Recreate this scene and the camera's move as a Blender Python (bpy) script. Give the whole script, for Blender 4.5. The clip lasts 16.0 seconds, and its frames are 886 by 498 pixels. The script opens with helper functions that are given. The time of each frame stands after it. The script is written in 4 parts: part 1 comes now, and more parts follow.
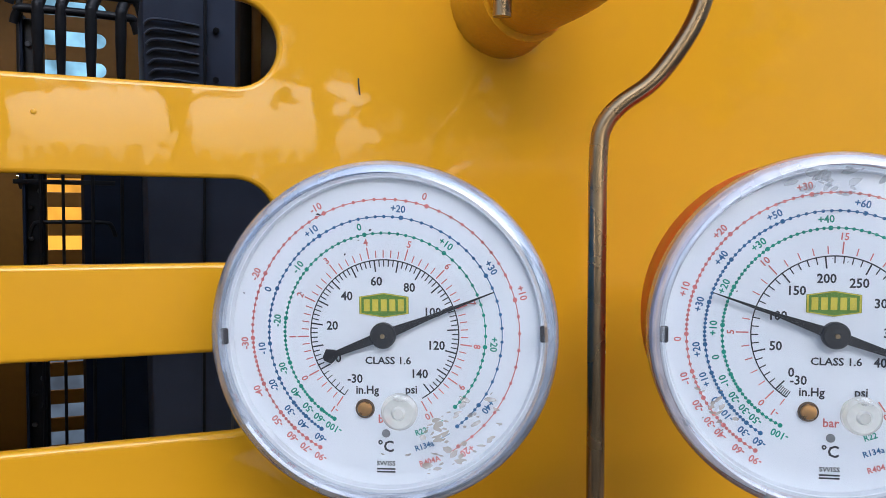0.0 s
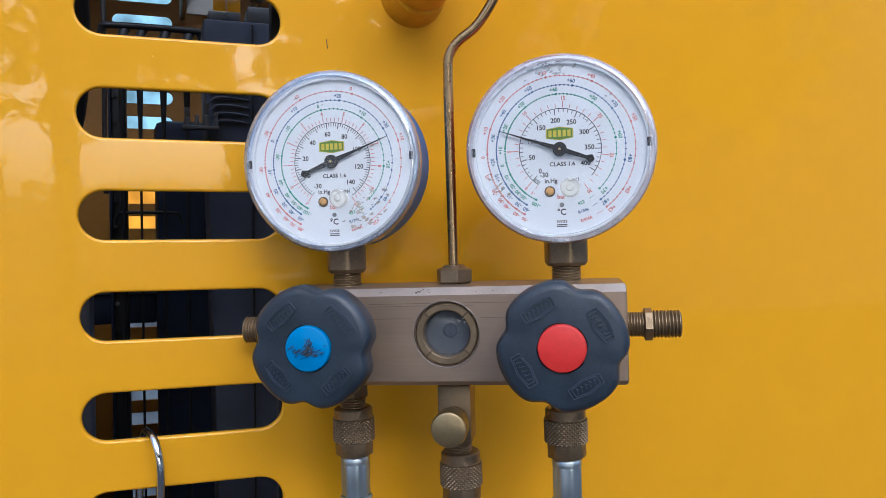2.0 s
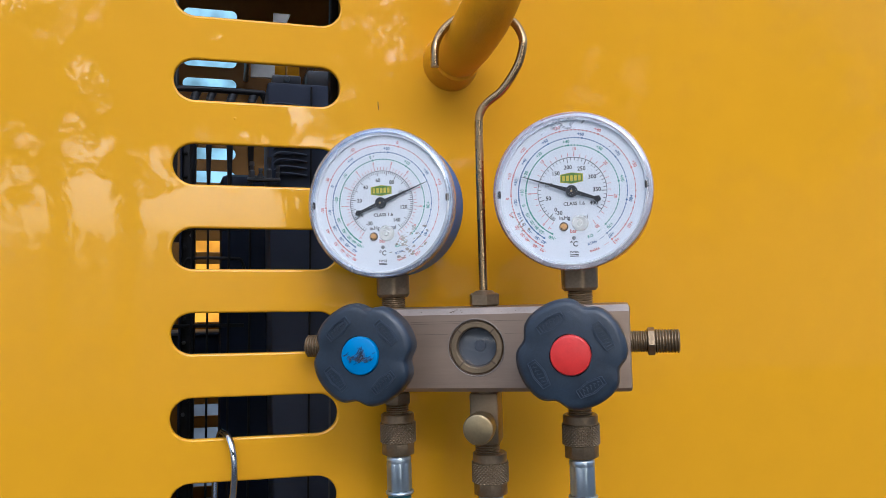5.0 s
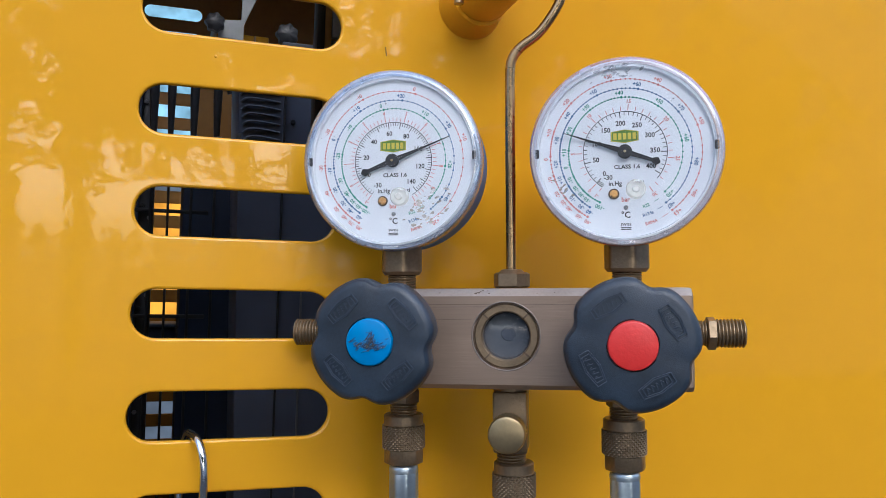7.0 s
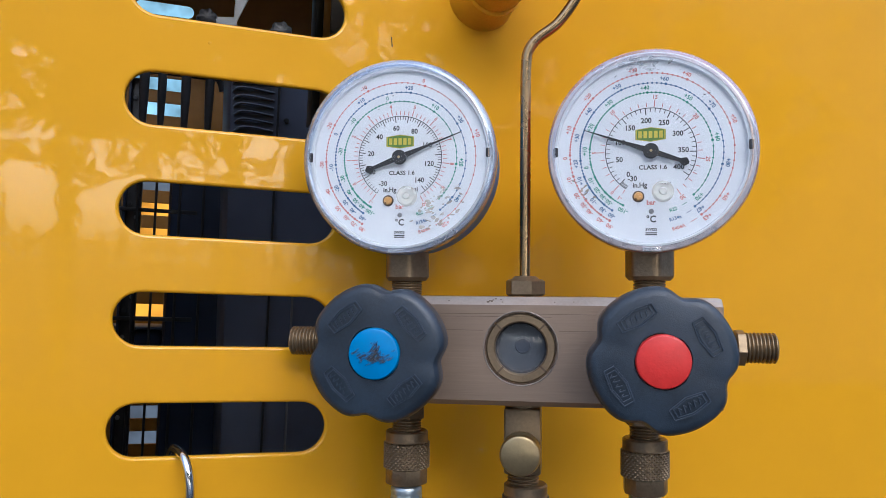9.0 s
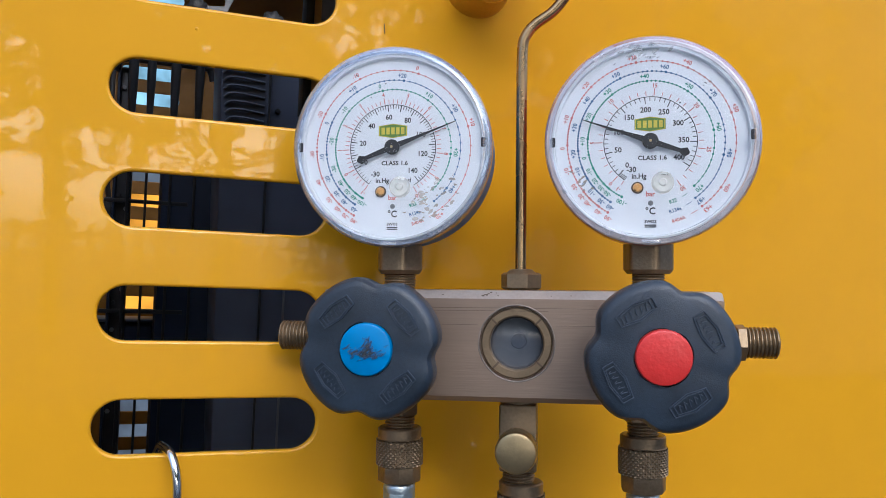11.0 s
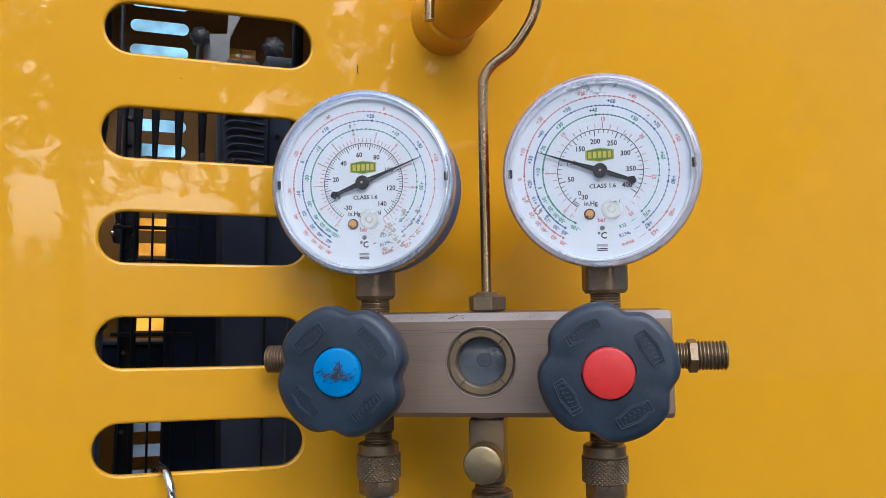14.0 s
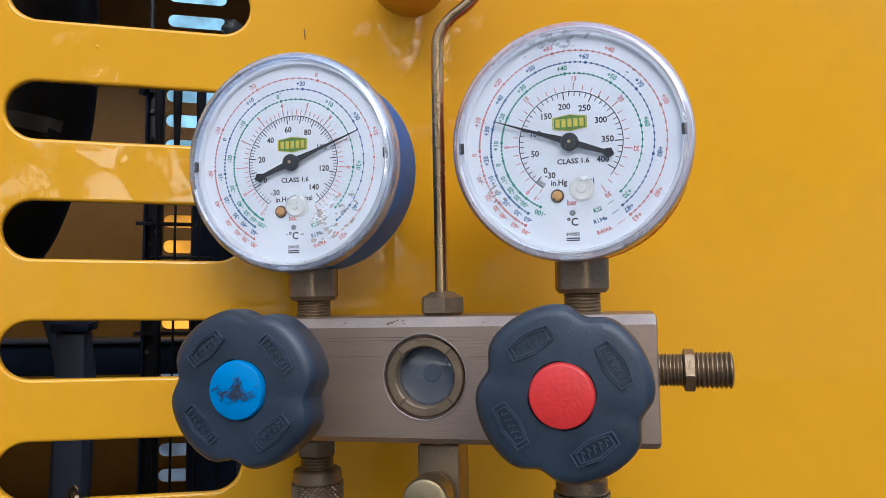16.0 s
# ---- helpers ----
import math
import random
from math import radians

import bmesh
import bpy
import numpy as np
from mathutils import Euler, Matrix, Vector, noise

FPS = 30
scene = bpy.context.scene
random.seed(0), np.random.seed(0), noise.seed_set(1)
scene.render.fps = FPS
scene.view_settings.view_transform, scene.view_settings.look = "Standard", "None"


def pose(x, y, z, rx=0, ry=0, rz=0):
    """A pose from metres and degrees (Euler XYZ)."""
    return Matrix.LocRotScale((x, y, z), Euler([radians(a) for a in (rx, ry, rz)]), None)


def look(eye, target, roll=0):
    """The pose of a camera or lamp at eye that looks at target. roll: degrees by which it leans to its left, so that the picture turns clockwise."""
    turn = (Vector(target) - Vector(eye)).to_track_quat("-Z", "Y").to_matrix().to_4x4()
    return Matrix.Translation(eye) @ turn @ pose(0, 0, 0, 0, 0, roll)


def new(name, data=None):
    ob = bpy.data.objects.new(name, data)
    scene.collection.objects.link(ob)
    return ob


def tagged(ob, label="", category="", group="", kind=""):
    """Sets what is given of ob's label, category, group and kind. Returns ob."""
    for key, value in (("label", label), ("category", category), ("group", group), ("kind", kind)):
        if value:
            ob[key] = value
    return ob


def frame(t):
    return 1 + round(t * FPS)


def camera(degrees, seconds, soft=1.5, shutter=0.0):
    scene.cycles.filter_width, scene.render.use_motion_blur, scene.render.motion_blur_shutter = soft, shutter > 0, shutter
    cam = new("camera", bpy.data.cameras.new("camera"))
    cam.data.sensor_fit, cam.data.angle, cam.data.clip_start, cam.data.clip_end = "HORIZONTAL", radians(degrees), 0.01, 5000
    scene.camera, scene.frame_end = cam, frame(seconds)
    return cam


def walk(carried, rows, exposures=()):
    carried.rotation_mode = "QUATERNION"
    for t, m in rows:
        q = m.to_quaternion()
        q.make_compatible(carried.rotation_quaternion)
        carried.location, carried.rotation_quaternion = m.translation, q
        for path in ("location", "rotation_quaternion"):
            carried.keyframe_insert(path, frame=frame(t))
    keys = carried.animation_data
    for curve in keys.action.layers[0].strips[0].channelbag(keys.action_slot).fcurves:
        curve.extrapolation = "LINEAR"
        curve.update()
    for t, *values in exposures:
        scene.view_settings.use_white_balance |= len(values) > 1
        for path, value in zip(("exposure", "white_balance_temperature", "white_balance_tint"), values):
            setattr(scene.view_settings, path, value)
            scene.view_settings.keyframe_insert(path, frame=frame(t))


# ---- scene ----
cam = camera(59.1, 16.0, soft=0.82)
walk(cam, [
    (0, pose(-0.0953, -0.2143, 1.4100, 84.51, 0, -22.56) @ pose(0, 0, 0, 0, 0, 1.80)),
    (0.5, pose(-0.0848, -0.2167, 1.3967, 82.53, 0, -24.38) @ pose(0, 0, 0, 0, 0, 2.09)),
    (1, pose(-0.0756, -0.2488, 1.3918, 82.17, 0, -20.94) @ pose(0, 0, 0, 0, 0, 1.42)),
    (1.5, pose(-0.0833, -0.3221, 1.3801, 83.81, 0, -20.07) @ pose(0, 0, 0, 0, 0, 1.18)),
    (2, pose(-0.1030, -0.3891, 1.3528, 87.02, 0, -18.58) @ pose(0, 0, 0, 0, 0, 0.30)),
    (2.5, pose(-0.1027, -0.3886, 1.3462, 87.18, 0, -17.03) @ pose(0, 0, 0, 0, 0, -0.18)),
    (3, pose(-0.1082, -0.4164, 1.3443, 87.49, 0, -16.51) @ pose(0, 0, 0, 0, 0, -0.35)),
    (3.5, pose(-0.1094, -0.4416, 1.3475, 88.05, 0, -15.41) @ pose(0, 0, 0, 0, 0, -0.40)),
    (4, pose(-0.1095, -0.4736, 1.3475, 90.04, 0, -13.73) @ pose(0, 0, 0, 0, 0, -0.29)),
    (6.5, pose(-0.1221, -0.3897, 1.3297, 91.36, 0, -17.71) @ pose(0, 0, 0, 0, 0, 1.78)),
    (7, pose(-0.1232, -0.3783, 1.3283, 91.15, 0, -18.03) @ pose(0, 0, 0, 0, 0, 1.86)),
    (7.5, pose(-0.1254, -0.3759, 1.3283, 91.14, 0, -18.08) @ pose(0, 0, 0, 0, 0, 2.02)),
    (8, pose(-0.1238, -0.3734, 1.3295, 91.51, 0, -18.29) @ pose(0, 0, 0, 0, 0, 2.22)),
    (8.5, pose(-0.1236, -0.3596, 1.3287, 91.37, 0, -18.48) @ pose(0, 0, 0, 0, 0, 2.44)),
    (9, pose(-0.1235, -0.3522, 1.3283, 91.52, 0, -18.83) @ pose(0, 0, 0, 0, 0, 2.61)),
    (11.5, pose(-0.1211, -0.3443, 1.3290, 90.89, 0, -19.40) @ pose(0, 0, 0, 0, 0, 2.65)),
    (12, pose(-0.1215, -0.3501, 1.3334, 91.09, 0, -19.18) @ pose(0, 0, 0, 0, 0, 2.58)),
    (12.5, pose(-0.1186, -0.3545, 1.3360, 91.20, 0, -18.99) @ pose(0, 0, 0, 0, 0, 2.54)),
    (13, pose(-0.1155, -0.3702, 1.3483, 91.93, 0, -18.79) @ pose(0, 0, 0, 0, 0, 2.21)),
    (13.5, pose(-0.1215, -0.3698, 1.3390, 91.67, 0, -18.68) @ pose(0, 0, 0, 0, 0, 1.98)),
    (14, pose(-0.1110, -0.3725, 1.3353, 91.74, 0, -18.30) @ pose(0, 0, 0, 0, 0, 1.00)),
    (14.5, pose(-0.0746, -0.3367, 1.3268, 91.19, 0, -16.61) @ pose(0, 0, 0, 0, 0, 0.32)),
    (15, pose(-0.0486, -0.3236, 1.3208, 90.94, 0, -15.32) @ pose(0, 0, 0, 0, 0, 0.53)),
    (15.5, pose(-0.0464, -0.3200, 1.3242, 90.55, 0, -14.63) @ pose(0, 0, 0, 0, 0, 0.39)),
    (16, pose(-0.0522, -0.3322, 1.3357, 91.42, 0, -13.57) @ pose(0, 0, 0, 0, 0, 0.77)),
], exposures=[(0, 0.87, 5290, 9), (16, 0.87, 5290, 9)])

# ---- world and light ----
world = bpy.data.worlds.new("world")
scene.world = world
world.use_nodes = True
wt = world.node_tree
sky = wt.nodes.new("ShaderNodeTexSky")
sky.sky_type = "NISHITA"
sky.sun_disc = False
sky.sun_elevation = radians(30)
sky.sun_rotation = radians(182)
sky.air_density, sky.dust_density = 0.7, 5.0
wt.links.new(sky.outputs[0], wt.nodes["Background"].inputs[0])
wt.nodes["Background"].inputs[1].default_value = 0.15
sun = new("sun", bpy.data.lights.new("sun", "SUN"))
sun.data.energy, sun.data.angle, sun.data.color = 1.15, radians(132), (1.0, 0.98, 0.96)
sun.matrix_world = look((0.5, -3.4, 2.1), (0, 0, 0))


# ---- materials ----
def mat(name, color, rough=0.5, metal=0.0, vary=0.12, scale=60.0, fine=900.0, bump=0.0, bump_scale=400.0, coat=0.0, stretch=None, rough_vary=0.1, spec=0.5):
    """A principled surface with colour and gloss varied at two scales and fine relief."""
    m = bpy.data.materials.new(name)
    m.use_nodes = True
    nt = m.node_tree
    b = nt.nodes["Principled BSDF"]
    b.inputs["Metallic"].default_value = metal
    b.inputs["Specular IOR Level"].default_value = spec
    b.inputs["Coat Weight"].default_value = coat
    b.inputs["Coat Roughness"].default_value = 0.035
    tc = nt.nodes.new("ShaderNodeTexCoord")
    mp = nt.nodes.new("ShaderNodeMapping")
    nt.links.new(tc.outputs["Object"], mp.inputs[0])
    if stretch:
        mp.inputs["Scale"].default_value = stretch
    n1 = nt.nodes.new("ShaderNodeTexNoise")
    n1.inputs["Scale"].default_value, n1.inputs["Detail"].default_value = scale, 5
    n2 = nt.nodes.new("ShaderNodeTexNoise")
    n2.inputs["Scale"].default_value, n2.inputs["Detail"].default_value = fine, 3
    for n in (n1, n2):
        nt.links.new(mp.outputs[0], n.inputs["Vector"])
    add = nt.nodes.new("ShaderNodeMath")
    add.operation = "MULTIPLY_ADD"
    nt.links.new(n2.outputs[0], add.inputs[0])
    add.inputs[1].default_value = 0.4
    nt.links.new(n1.outputs[0], add.inputs[2])
    ramp = nt.nodes.new("ShaderNodeValToRGB")
    ramp.color_ramp.elements[0].position, ramp.color_ramp.elements[1].position = 0.4, 1.0
    ramp.color_ramp.elements[0].color = (*[c * (1 - vary) for c in color], 1)
    ramp.color_ramp.elements[1].color = (*[min(1, c * (1 + vary)) for c in color], 1)
    nt.links.new(add.outputs[0], ramp.inputs[0])
    nt.links.new(ramp.outputs[0], b.inputs["Base Color"])
    rr = nt.nodes.new("ShaderNodeMapRange")
    rr.inputs[3].default_value, rr.inputs[4].default_value = max(0.02, rough - rough_vary), min(1, rough + rough_vary)
    nt.links.new(n1.outputs[0], rr.inputs[0])
    nt.links.new(rr.outputs[0], b.inputs["Roughness"])
    if bump:
        n3 = nt.nodes.new("ShaderNodeTexNoise")
        n3.inputs["Scale"].default_value, n3.inputs["Detail"].default_value = bump_scale, 2
        nt.links.new(mp.outputs[0], n3.inputs["Vector"])
        bp = nt.nodes.new("ShaderNodeBump")
        bp.inputs["Strength"].default_value, bp.inputs["Distance"].default_value = bump, 0.001
        nt.links.new(n3.outputs[0], bp.inputs["Height"])
        nt.links.new(bp.outputs[0], b.inputs["Normal"])
        if coat:
            nt.links.new(bp.outputs[0], b.inputs["Coat Normal"])
    return m


def clear(name, tint, gloss_rough=0.06, haze=0.0, haze_color=(0.9, 0.92, 0.95), gloss=0.06):
    """A thin clear plastic: see-through, with gloss and a little milky haze."""
    m = bpy.data.materials.new(name)
    m.use_nodes = True
    nt = m.node_tree
    nt.nodes.remove(nt.nodes["Principled BSDF"])
    out = nt.nodes["Material Output"]
    tr = nt.nodes.new("ShaderNodeBsdfTransparent")
    tr.inputs[0].default_value = (*tint, 1)
    df = nt.nodes.new("ShaderNodeBsdfDiffuse")
    df.inputs[0].default_value = (*haze_color, 1)
    mx = nt.nodes.new("ShaderNodeMixShader")
    tc = nt.nodes.new("ShaderNodeTexCoord")
    no = nt.nodes.new("ShaderNodeTexNoise")
    no.inputs["Scale"].default_value, no.inputs["Detail"].default_value = 90, 6
    nt.links.new(tc.outputs["Object"], no.inputs["Vector"])
    mr = nt.nodes.new("ShaderNodeMapRange")
    mr.inputs[1].default_value, mr.inputs[2].default_value = 0.35, 0.75
    mr.inputs[3].default_value, mr.inputs[4].default_value = haze * 0.6, haze * 1.5
    nt.links.new(no.outputs[0], mr.inputs[0])
    nt.links.new(mr.outputs[0], mx.inputs[0])
    nt.links.new(tr.outputs[0], mx.inputs[1])
    nt.links.new(df.outputs[0], mx.inputs[2])
    gl = nt.nodes.new("ShaderNodeBsdfGlossy")
    gl.inputs["Roughness"].default_value = gloss_rough
    fr = nt.nodes.new("ShaderNodeFresnel")
    fr.inputs[0].default_value = 1.45
    ad = nt.nodes.new("ShaderNodeMath")
    ad.inputs[1].default_value = gloss
    nt.links.new(fr.outputs[0], ad.inputs[0])
    m2 = nt.nodes.new("ShaderNodeMixShader")
    nt.links.new(ad.outputs[0], m2.inputs[0])
    nt.links.new(mx.outputs[0], m2.inputs[1])
    nt.links.new(gl.outputs[0], m2.inputs[2])
    nt.links.new(m2.outputs[0], out.inputs[0])
    return m


YELLOW = mat("yellow_paint", (0.705, 0.345, 0.003), 0.3, vary=0.05, scale=4, fine=40, bump=0.065, bump_scale=90, coat=0.66, rough_vary=0.05, spec=0.12)
RAIL_PAINT = mat("textured_yellow_paint", (0.74, 0.345, 0.003), 0.42, vary=0.1, scale=40, fine=600, bump=0.3, bump_scale=900, coat=0.15, rough_vary=0.08, spec=0.12)
YELLOW_IN = mat("yellow_paint_inside", (0.6, 0.38, 0.12), 0.45, vary=0.2, scale=9, fine=80)
# yellow paint again, the backlit far wall's shade put into the colour
YELLOW_SHADED = mat("yellow_paint_in_shade", (0.25, 0.112, 0.008), 0.5, vary=0.2, scale=9, fine=80)
BRONZE = mat("bronzed_aluminium", (0.29, 0.215, 0.158), 0.4, metal=0.55, vary=0.14, scale=25, fine=300, bump=0.08, bump_scale=500, stretch=(0.15, 1, 2.5))
BRONZE_EDGE = mat("pale_bronzed_edge", (0.42, 0.35, 0.29), 0.35, metal=0.7, vary=0.2, scale=60)
FITTING = mat("dull_brass_fitting", (0.25, 0.185, 0.112), 0.4, metal=0.8, vary=0.3, scale=70, fine=700, bump=0.15, bump_scale=900)
FITTING_DARK = mat("dark_brass", (0.12, 0.082, 0.05), 0.5, metal=0.5, vary=0.3, scale=200)
BRASS = mat("worn_brass", (0.36, 0.28, 0.15), 0.38, metal=0.9, vary=0.25, scale=80, fine=600, bump=0.1)
COPPER = mat("copper_screw", (0.72, 0.4, 0.14), 0.28, metal=0.9, vary=0.25, scale=300)
ROD = mat("bronze_rod", (0.36, 0.25, 0.13), 0.27, metal=0.95, vary=0.22, scale=45, fine=500)
STEEL = mat("zinc_plated_steel", (0.44, 0.51, 0.55), 0.36, metal=0.9, vary=0.15, scale=60)
CHROME = mat("chrome", (0.72, 0.72, 0.72), 0.12, metal=1.0, vary=0.1, scale=80)
RUBBER = mat("dark_grey_plastic", (0.021, 0.032, 0.048), 0.36, vary=0.5, scale=50, fine=900, bump=0.12, bump_scale=2600)
# lighter grey for worn raised marks, their edge highlights put into the colour
RUBBER_MARK = mat("lit_worn_grey_plastic", (0.036, 0.052, 0.078), 0.4, vary=0.35, scale=90)
BLUE_CAP = mat("blue_plastic", (0.0, 0.2, 0.5), 0.33, vary=0.12, scale=120)
RED_CAP = mat("red_plastic", (0.62, 0.03, 0.025), 0.38, vary=0.12, scale=120, bump=0.1, bump_scale=700)
BLUE_CASE = mat("blue_painted_case", (0.012, 0.14, 0.47), 0.5, vary=0.15, scale=60, spec=0.3)
RED_CASE = mat("orange_red_painted_case", (0.62, 0.065, 0.012), 0.4, vary=0.15, scale=60)
RIM_STEEL = mat("pale_blue_inner_rim", (0.46, 0.55, 0.7), 0.16, metal=0.8, vary=0.2, scale=120)
RIM_PINK = mat("pale_pink_inner_rim", (0.7, 0.62, 0.64), 0.35, metal=0.2, vary=0.2, scale=120)
DIAL = mat("white_dial_enamel", (0.78, 0.82, 0.87), 0.5, vary=0.03, scale=60)
INK = mat("black_ink", (0.03, 0.033, 0.04), 0.5, vary=0.2)
INK_RED = mat("red_ink", (0.6, 0.18, 0.17), 0.5, vary=0.2)
INK_BLUE = mat("blue_ink", (0.03, 0.13, 0.3), 0.5, vary=0.2)
INK_GREEN = mat("green_ink", (0.015, 0.27, 0.19), 0.5, vary=0.2)
BADGE = mat("green_badge", (0.12, 0.24, 0.03), 0.4, vary=0.15, scale=300)
BADGE_YELLOW = mat("yellow_badge", (0.6, 0.52, 0.05), 0.4, vary=0.15, scale=300)
NEEDLE = mat("black_needle", (0.012, 0.013, 0.015), 0.4, vary=0.2)
LENS = clear("clear_lens", (1, 1, 1), 0.05, haze=0.02, gloss=-0.015)
RIM = clear("clear_plastic_rim", (0.95, 0.97, 1.0), 0.07, haze=0.28, haze_color=(0.86, 0.9, 0.96), gloss=0.22)
PLUG = clear("milky_rubber", (0.95, 0.95, 0.92), 0.3, haze=0.3, haze_color=(0.8, 0.79, 0.72))
SIGHT = clear("sight_glass", (0.85, 0.88, 0.9), 0.05, haze=0.06, haze_color=(0.5, 0.52, 0.55), gloss=0.01)
RECESS = mat("scraped_recess_edge", (0.24, 0.2, 0.165), 0.5, metal=0.4, vary=0.4, scale=200)
SIGHT_SPOT = mat("dark_blue_grey_spot", (0.04, 0.05, 0.075), 0.5, vary=0.3, scale=300)
SIGHT_BACK = mat("sight_glass_back", (0.085, 0.095, 0.115), 0.45, vary=0.35, scale=150)
SCUFF = clear("dirty_scuff", (0.9, 0.88, 0.84), 0.4, haze=0.45, haze_color=(0.5, 0.43, 0.34))
SMUDGE = clear("grey_smudge", (0.85, 0.86, 0.88), 0.4, haze=0.18, haze_color=(0.22, 0.23, 0.25))
SEALANT = mat("pale_sealant", (0.38, 0.34, 0.3), 0.9, vary=0.3, scale=300)
GREASE = clear("grease_film", (0.72, 0.8, 0.86), 0.35, haze=0.2, haze_color=(0.008, 0.02, 0.03))
SOOT = mat("dark_grime", (0.03, 0.03, 0.035), 0.8, vary=0.4, scale=300)
HOSE_BLUE = mat("teal_hose", (0.012, 0.10, 0.14), 0.45, vary=0.15, scale=80)
HOSE_RED = mat("red_hose", (0.42, 0.025, 0.02), 0.45, vary=0.15, scale=80)
HOSE_YELLOW = mat("yellow_hose", (0.6, 0.36, 0.02), 0.45, vary=0.15, scale=80)
BLACK = mat("black_rubber", (0.027, 0.029, 0.034), 0.4, vary=0.3, scale=40, bump=0.1)
NAVY = mat("dark_painted_metal", (0.026, 0.038, 0.072), 0.4, vary=0.3, scale=12, spec=0.25)
SLATE = mat("slate_painted_metal", (0.11, 0.13, 0.185), 0.42, vary=0.25, scale=14, spec=0.35)
SLATE_EDGE = mat("lighter_slate_paint", (0.17, 0.195, 0.25), 0.35, vary=0.25, scale=40)
STEEL_BLUE = mat("blue_grey_paint", (0.07, 0.085, 0.12), 0.4, vary=0.25, scale=20)
GREY = mat("grey_metal", (0.22, 0.23, 0.24), 0.4, metal=0.4, vary=0.2, scale=30)
PALE_SHEET = mat("white_painted_metal", (0.8, 0.8, 0.79), 0.5, vary=0.12, scale=1.5)
EARTH = mat("worn_asphalt", (0.075, 0.073, 0.07), 0.9, vary=0.3, scale=2, fine=60)


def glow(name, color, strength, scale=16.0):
    """Emission in place of bright distance out of focus, mottled as leaves and machines mottle daylight."""
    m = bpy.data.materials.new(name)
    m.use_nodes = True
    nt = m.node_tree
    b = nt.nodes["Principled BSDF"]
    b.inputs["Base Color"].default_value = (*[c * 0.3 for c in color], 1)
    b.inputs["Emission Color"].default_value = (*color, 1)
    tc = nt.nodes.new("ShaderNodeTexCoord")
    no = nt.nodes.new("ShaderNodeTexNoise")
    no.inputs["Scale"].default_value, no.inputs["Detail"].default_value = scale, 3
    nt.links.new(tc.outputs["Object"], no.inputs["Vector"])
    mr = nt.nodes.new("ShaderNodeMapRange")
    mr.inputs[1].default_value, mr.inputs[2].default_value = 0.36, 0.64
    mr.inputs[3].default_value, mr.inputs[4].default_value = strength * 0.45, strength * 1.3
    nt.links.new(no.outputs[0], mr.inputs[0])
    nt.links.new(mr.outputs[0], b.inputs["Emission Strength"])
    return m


# ---- mesh helpers ----
def mesh_of(name, bm, material, smooth=True):
    me = bpy.data.meshes.new(name)
    bmesh.ops.recalc_face_normals(bm, faces=bm.faces[:])
    bm.to_mesh(me)
    bm.free()
    me.materials.append(material)
    if smooth:
        me.shade_smooth()
        me.set_sharp_from_angle(angle=radians(35))
    return me


def part(name, bm, material, parent=None, label="", smooth=True):
    ob = new(name, mesh_of(name, bm, material, smooth))
    ob.parent = parent
    return tagged(ob, label)


def thing(name, label, category, m=Matrix(), group="", kind=""):
    ob = new(name)
    ob.empty_display_size = 0.02
    ob.matrix_world = m
    return tagged(ob, label, category, group, kind)


AXIS = {"z": Matrix(), "-z": pose(0, 0, 0, 180), "x": pose(0, 0, 0, 0, 90), "-x": pose(0, 0, 0, 0, -90), "y": pose(0, 0, 0, -90), "-y": pose(0, 0, 0, 90)}


def lathe(bm, profile, at=(0, 0, 0), axis="z", segs=32, shape=None):
    """Turns (radius, height) rows round an axis; shape(angle) scales the radius."""
    m = Matrix.Translation(at) @ AXIS[axis]
    rings = []
    for r, h in profile:
        if r < 1e-7:
            rings.append([bm.verts.new(m @ Vector((0, 0, h)))])
            continue
        ring = []
        for i in range(segs):
            a = 2 * math.pi * i / segs
            k = shape(a) if shape else 1.0
            ring.append(bm.verts.new(m @ Vector((r * k * math.cos(a), r * k * math.sin(a), h))))
        rings.append(ring)
    for a, b in zip(rings, rings[1:]):
        for i in range(segs):
            j = (i + 1) % segs
            if len(a) == 1 and len(b) == 1:
                continue
            if len(a) == 1:
                bm.faces.new((a[0], b[i], b[j]))
            elif len(b) == 1:
                bm.faces.new((a[i], a[j], b[0]))
            else:
                bm.faces.new((a[i], a[j], b[j], b[i]))
    return bm


def box(bm, lo, hi, bevel=0.0):
    made = bmesh.ops.create_cube(bm, size=1, matrix=Matrix.Translation((Vector(lo) + Vector(hi)) / 2) @ Matrix.Diagonal((*(Vector(hi) - Vector(lo)), 1)))
    if bevel:
        vs = set(made["verts"])
        es = [e for e in bm.edges if e.verts[0] in vs and e.verts[1] in vs]
        bmesh.ops.bevel(bm, geom=es, offset=bevel, segments=2, affect="EDGES", profile=0.5)
    return bm


def hexnut(bm, r, h0, h1, at=(0, 0, 0), axis="z", turn=0.0):
    """A hexagon across corners 2r with chamfered ends."""
    c = (h1 - h0) * 0.12
    def shape(a):
        d = (a + turn) % (math.pi / 3) - math.pi / 6
        return math.cos(math.pi / 6) / math.cos(d)
    lathe(bm, [(0, h0), (r * 0.86, h0), (r, h0 + c), (r, h1 - c), (r * 0.86, h1), (0, h1)], at, axis, 36, shape)
    return bm


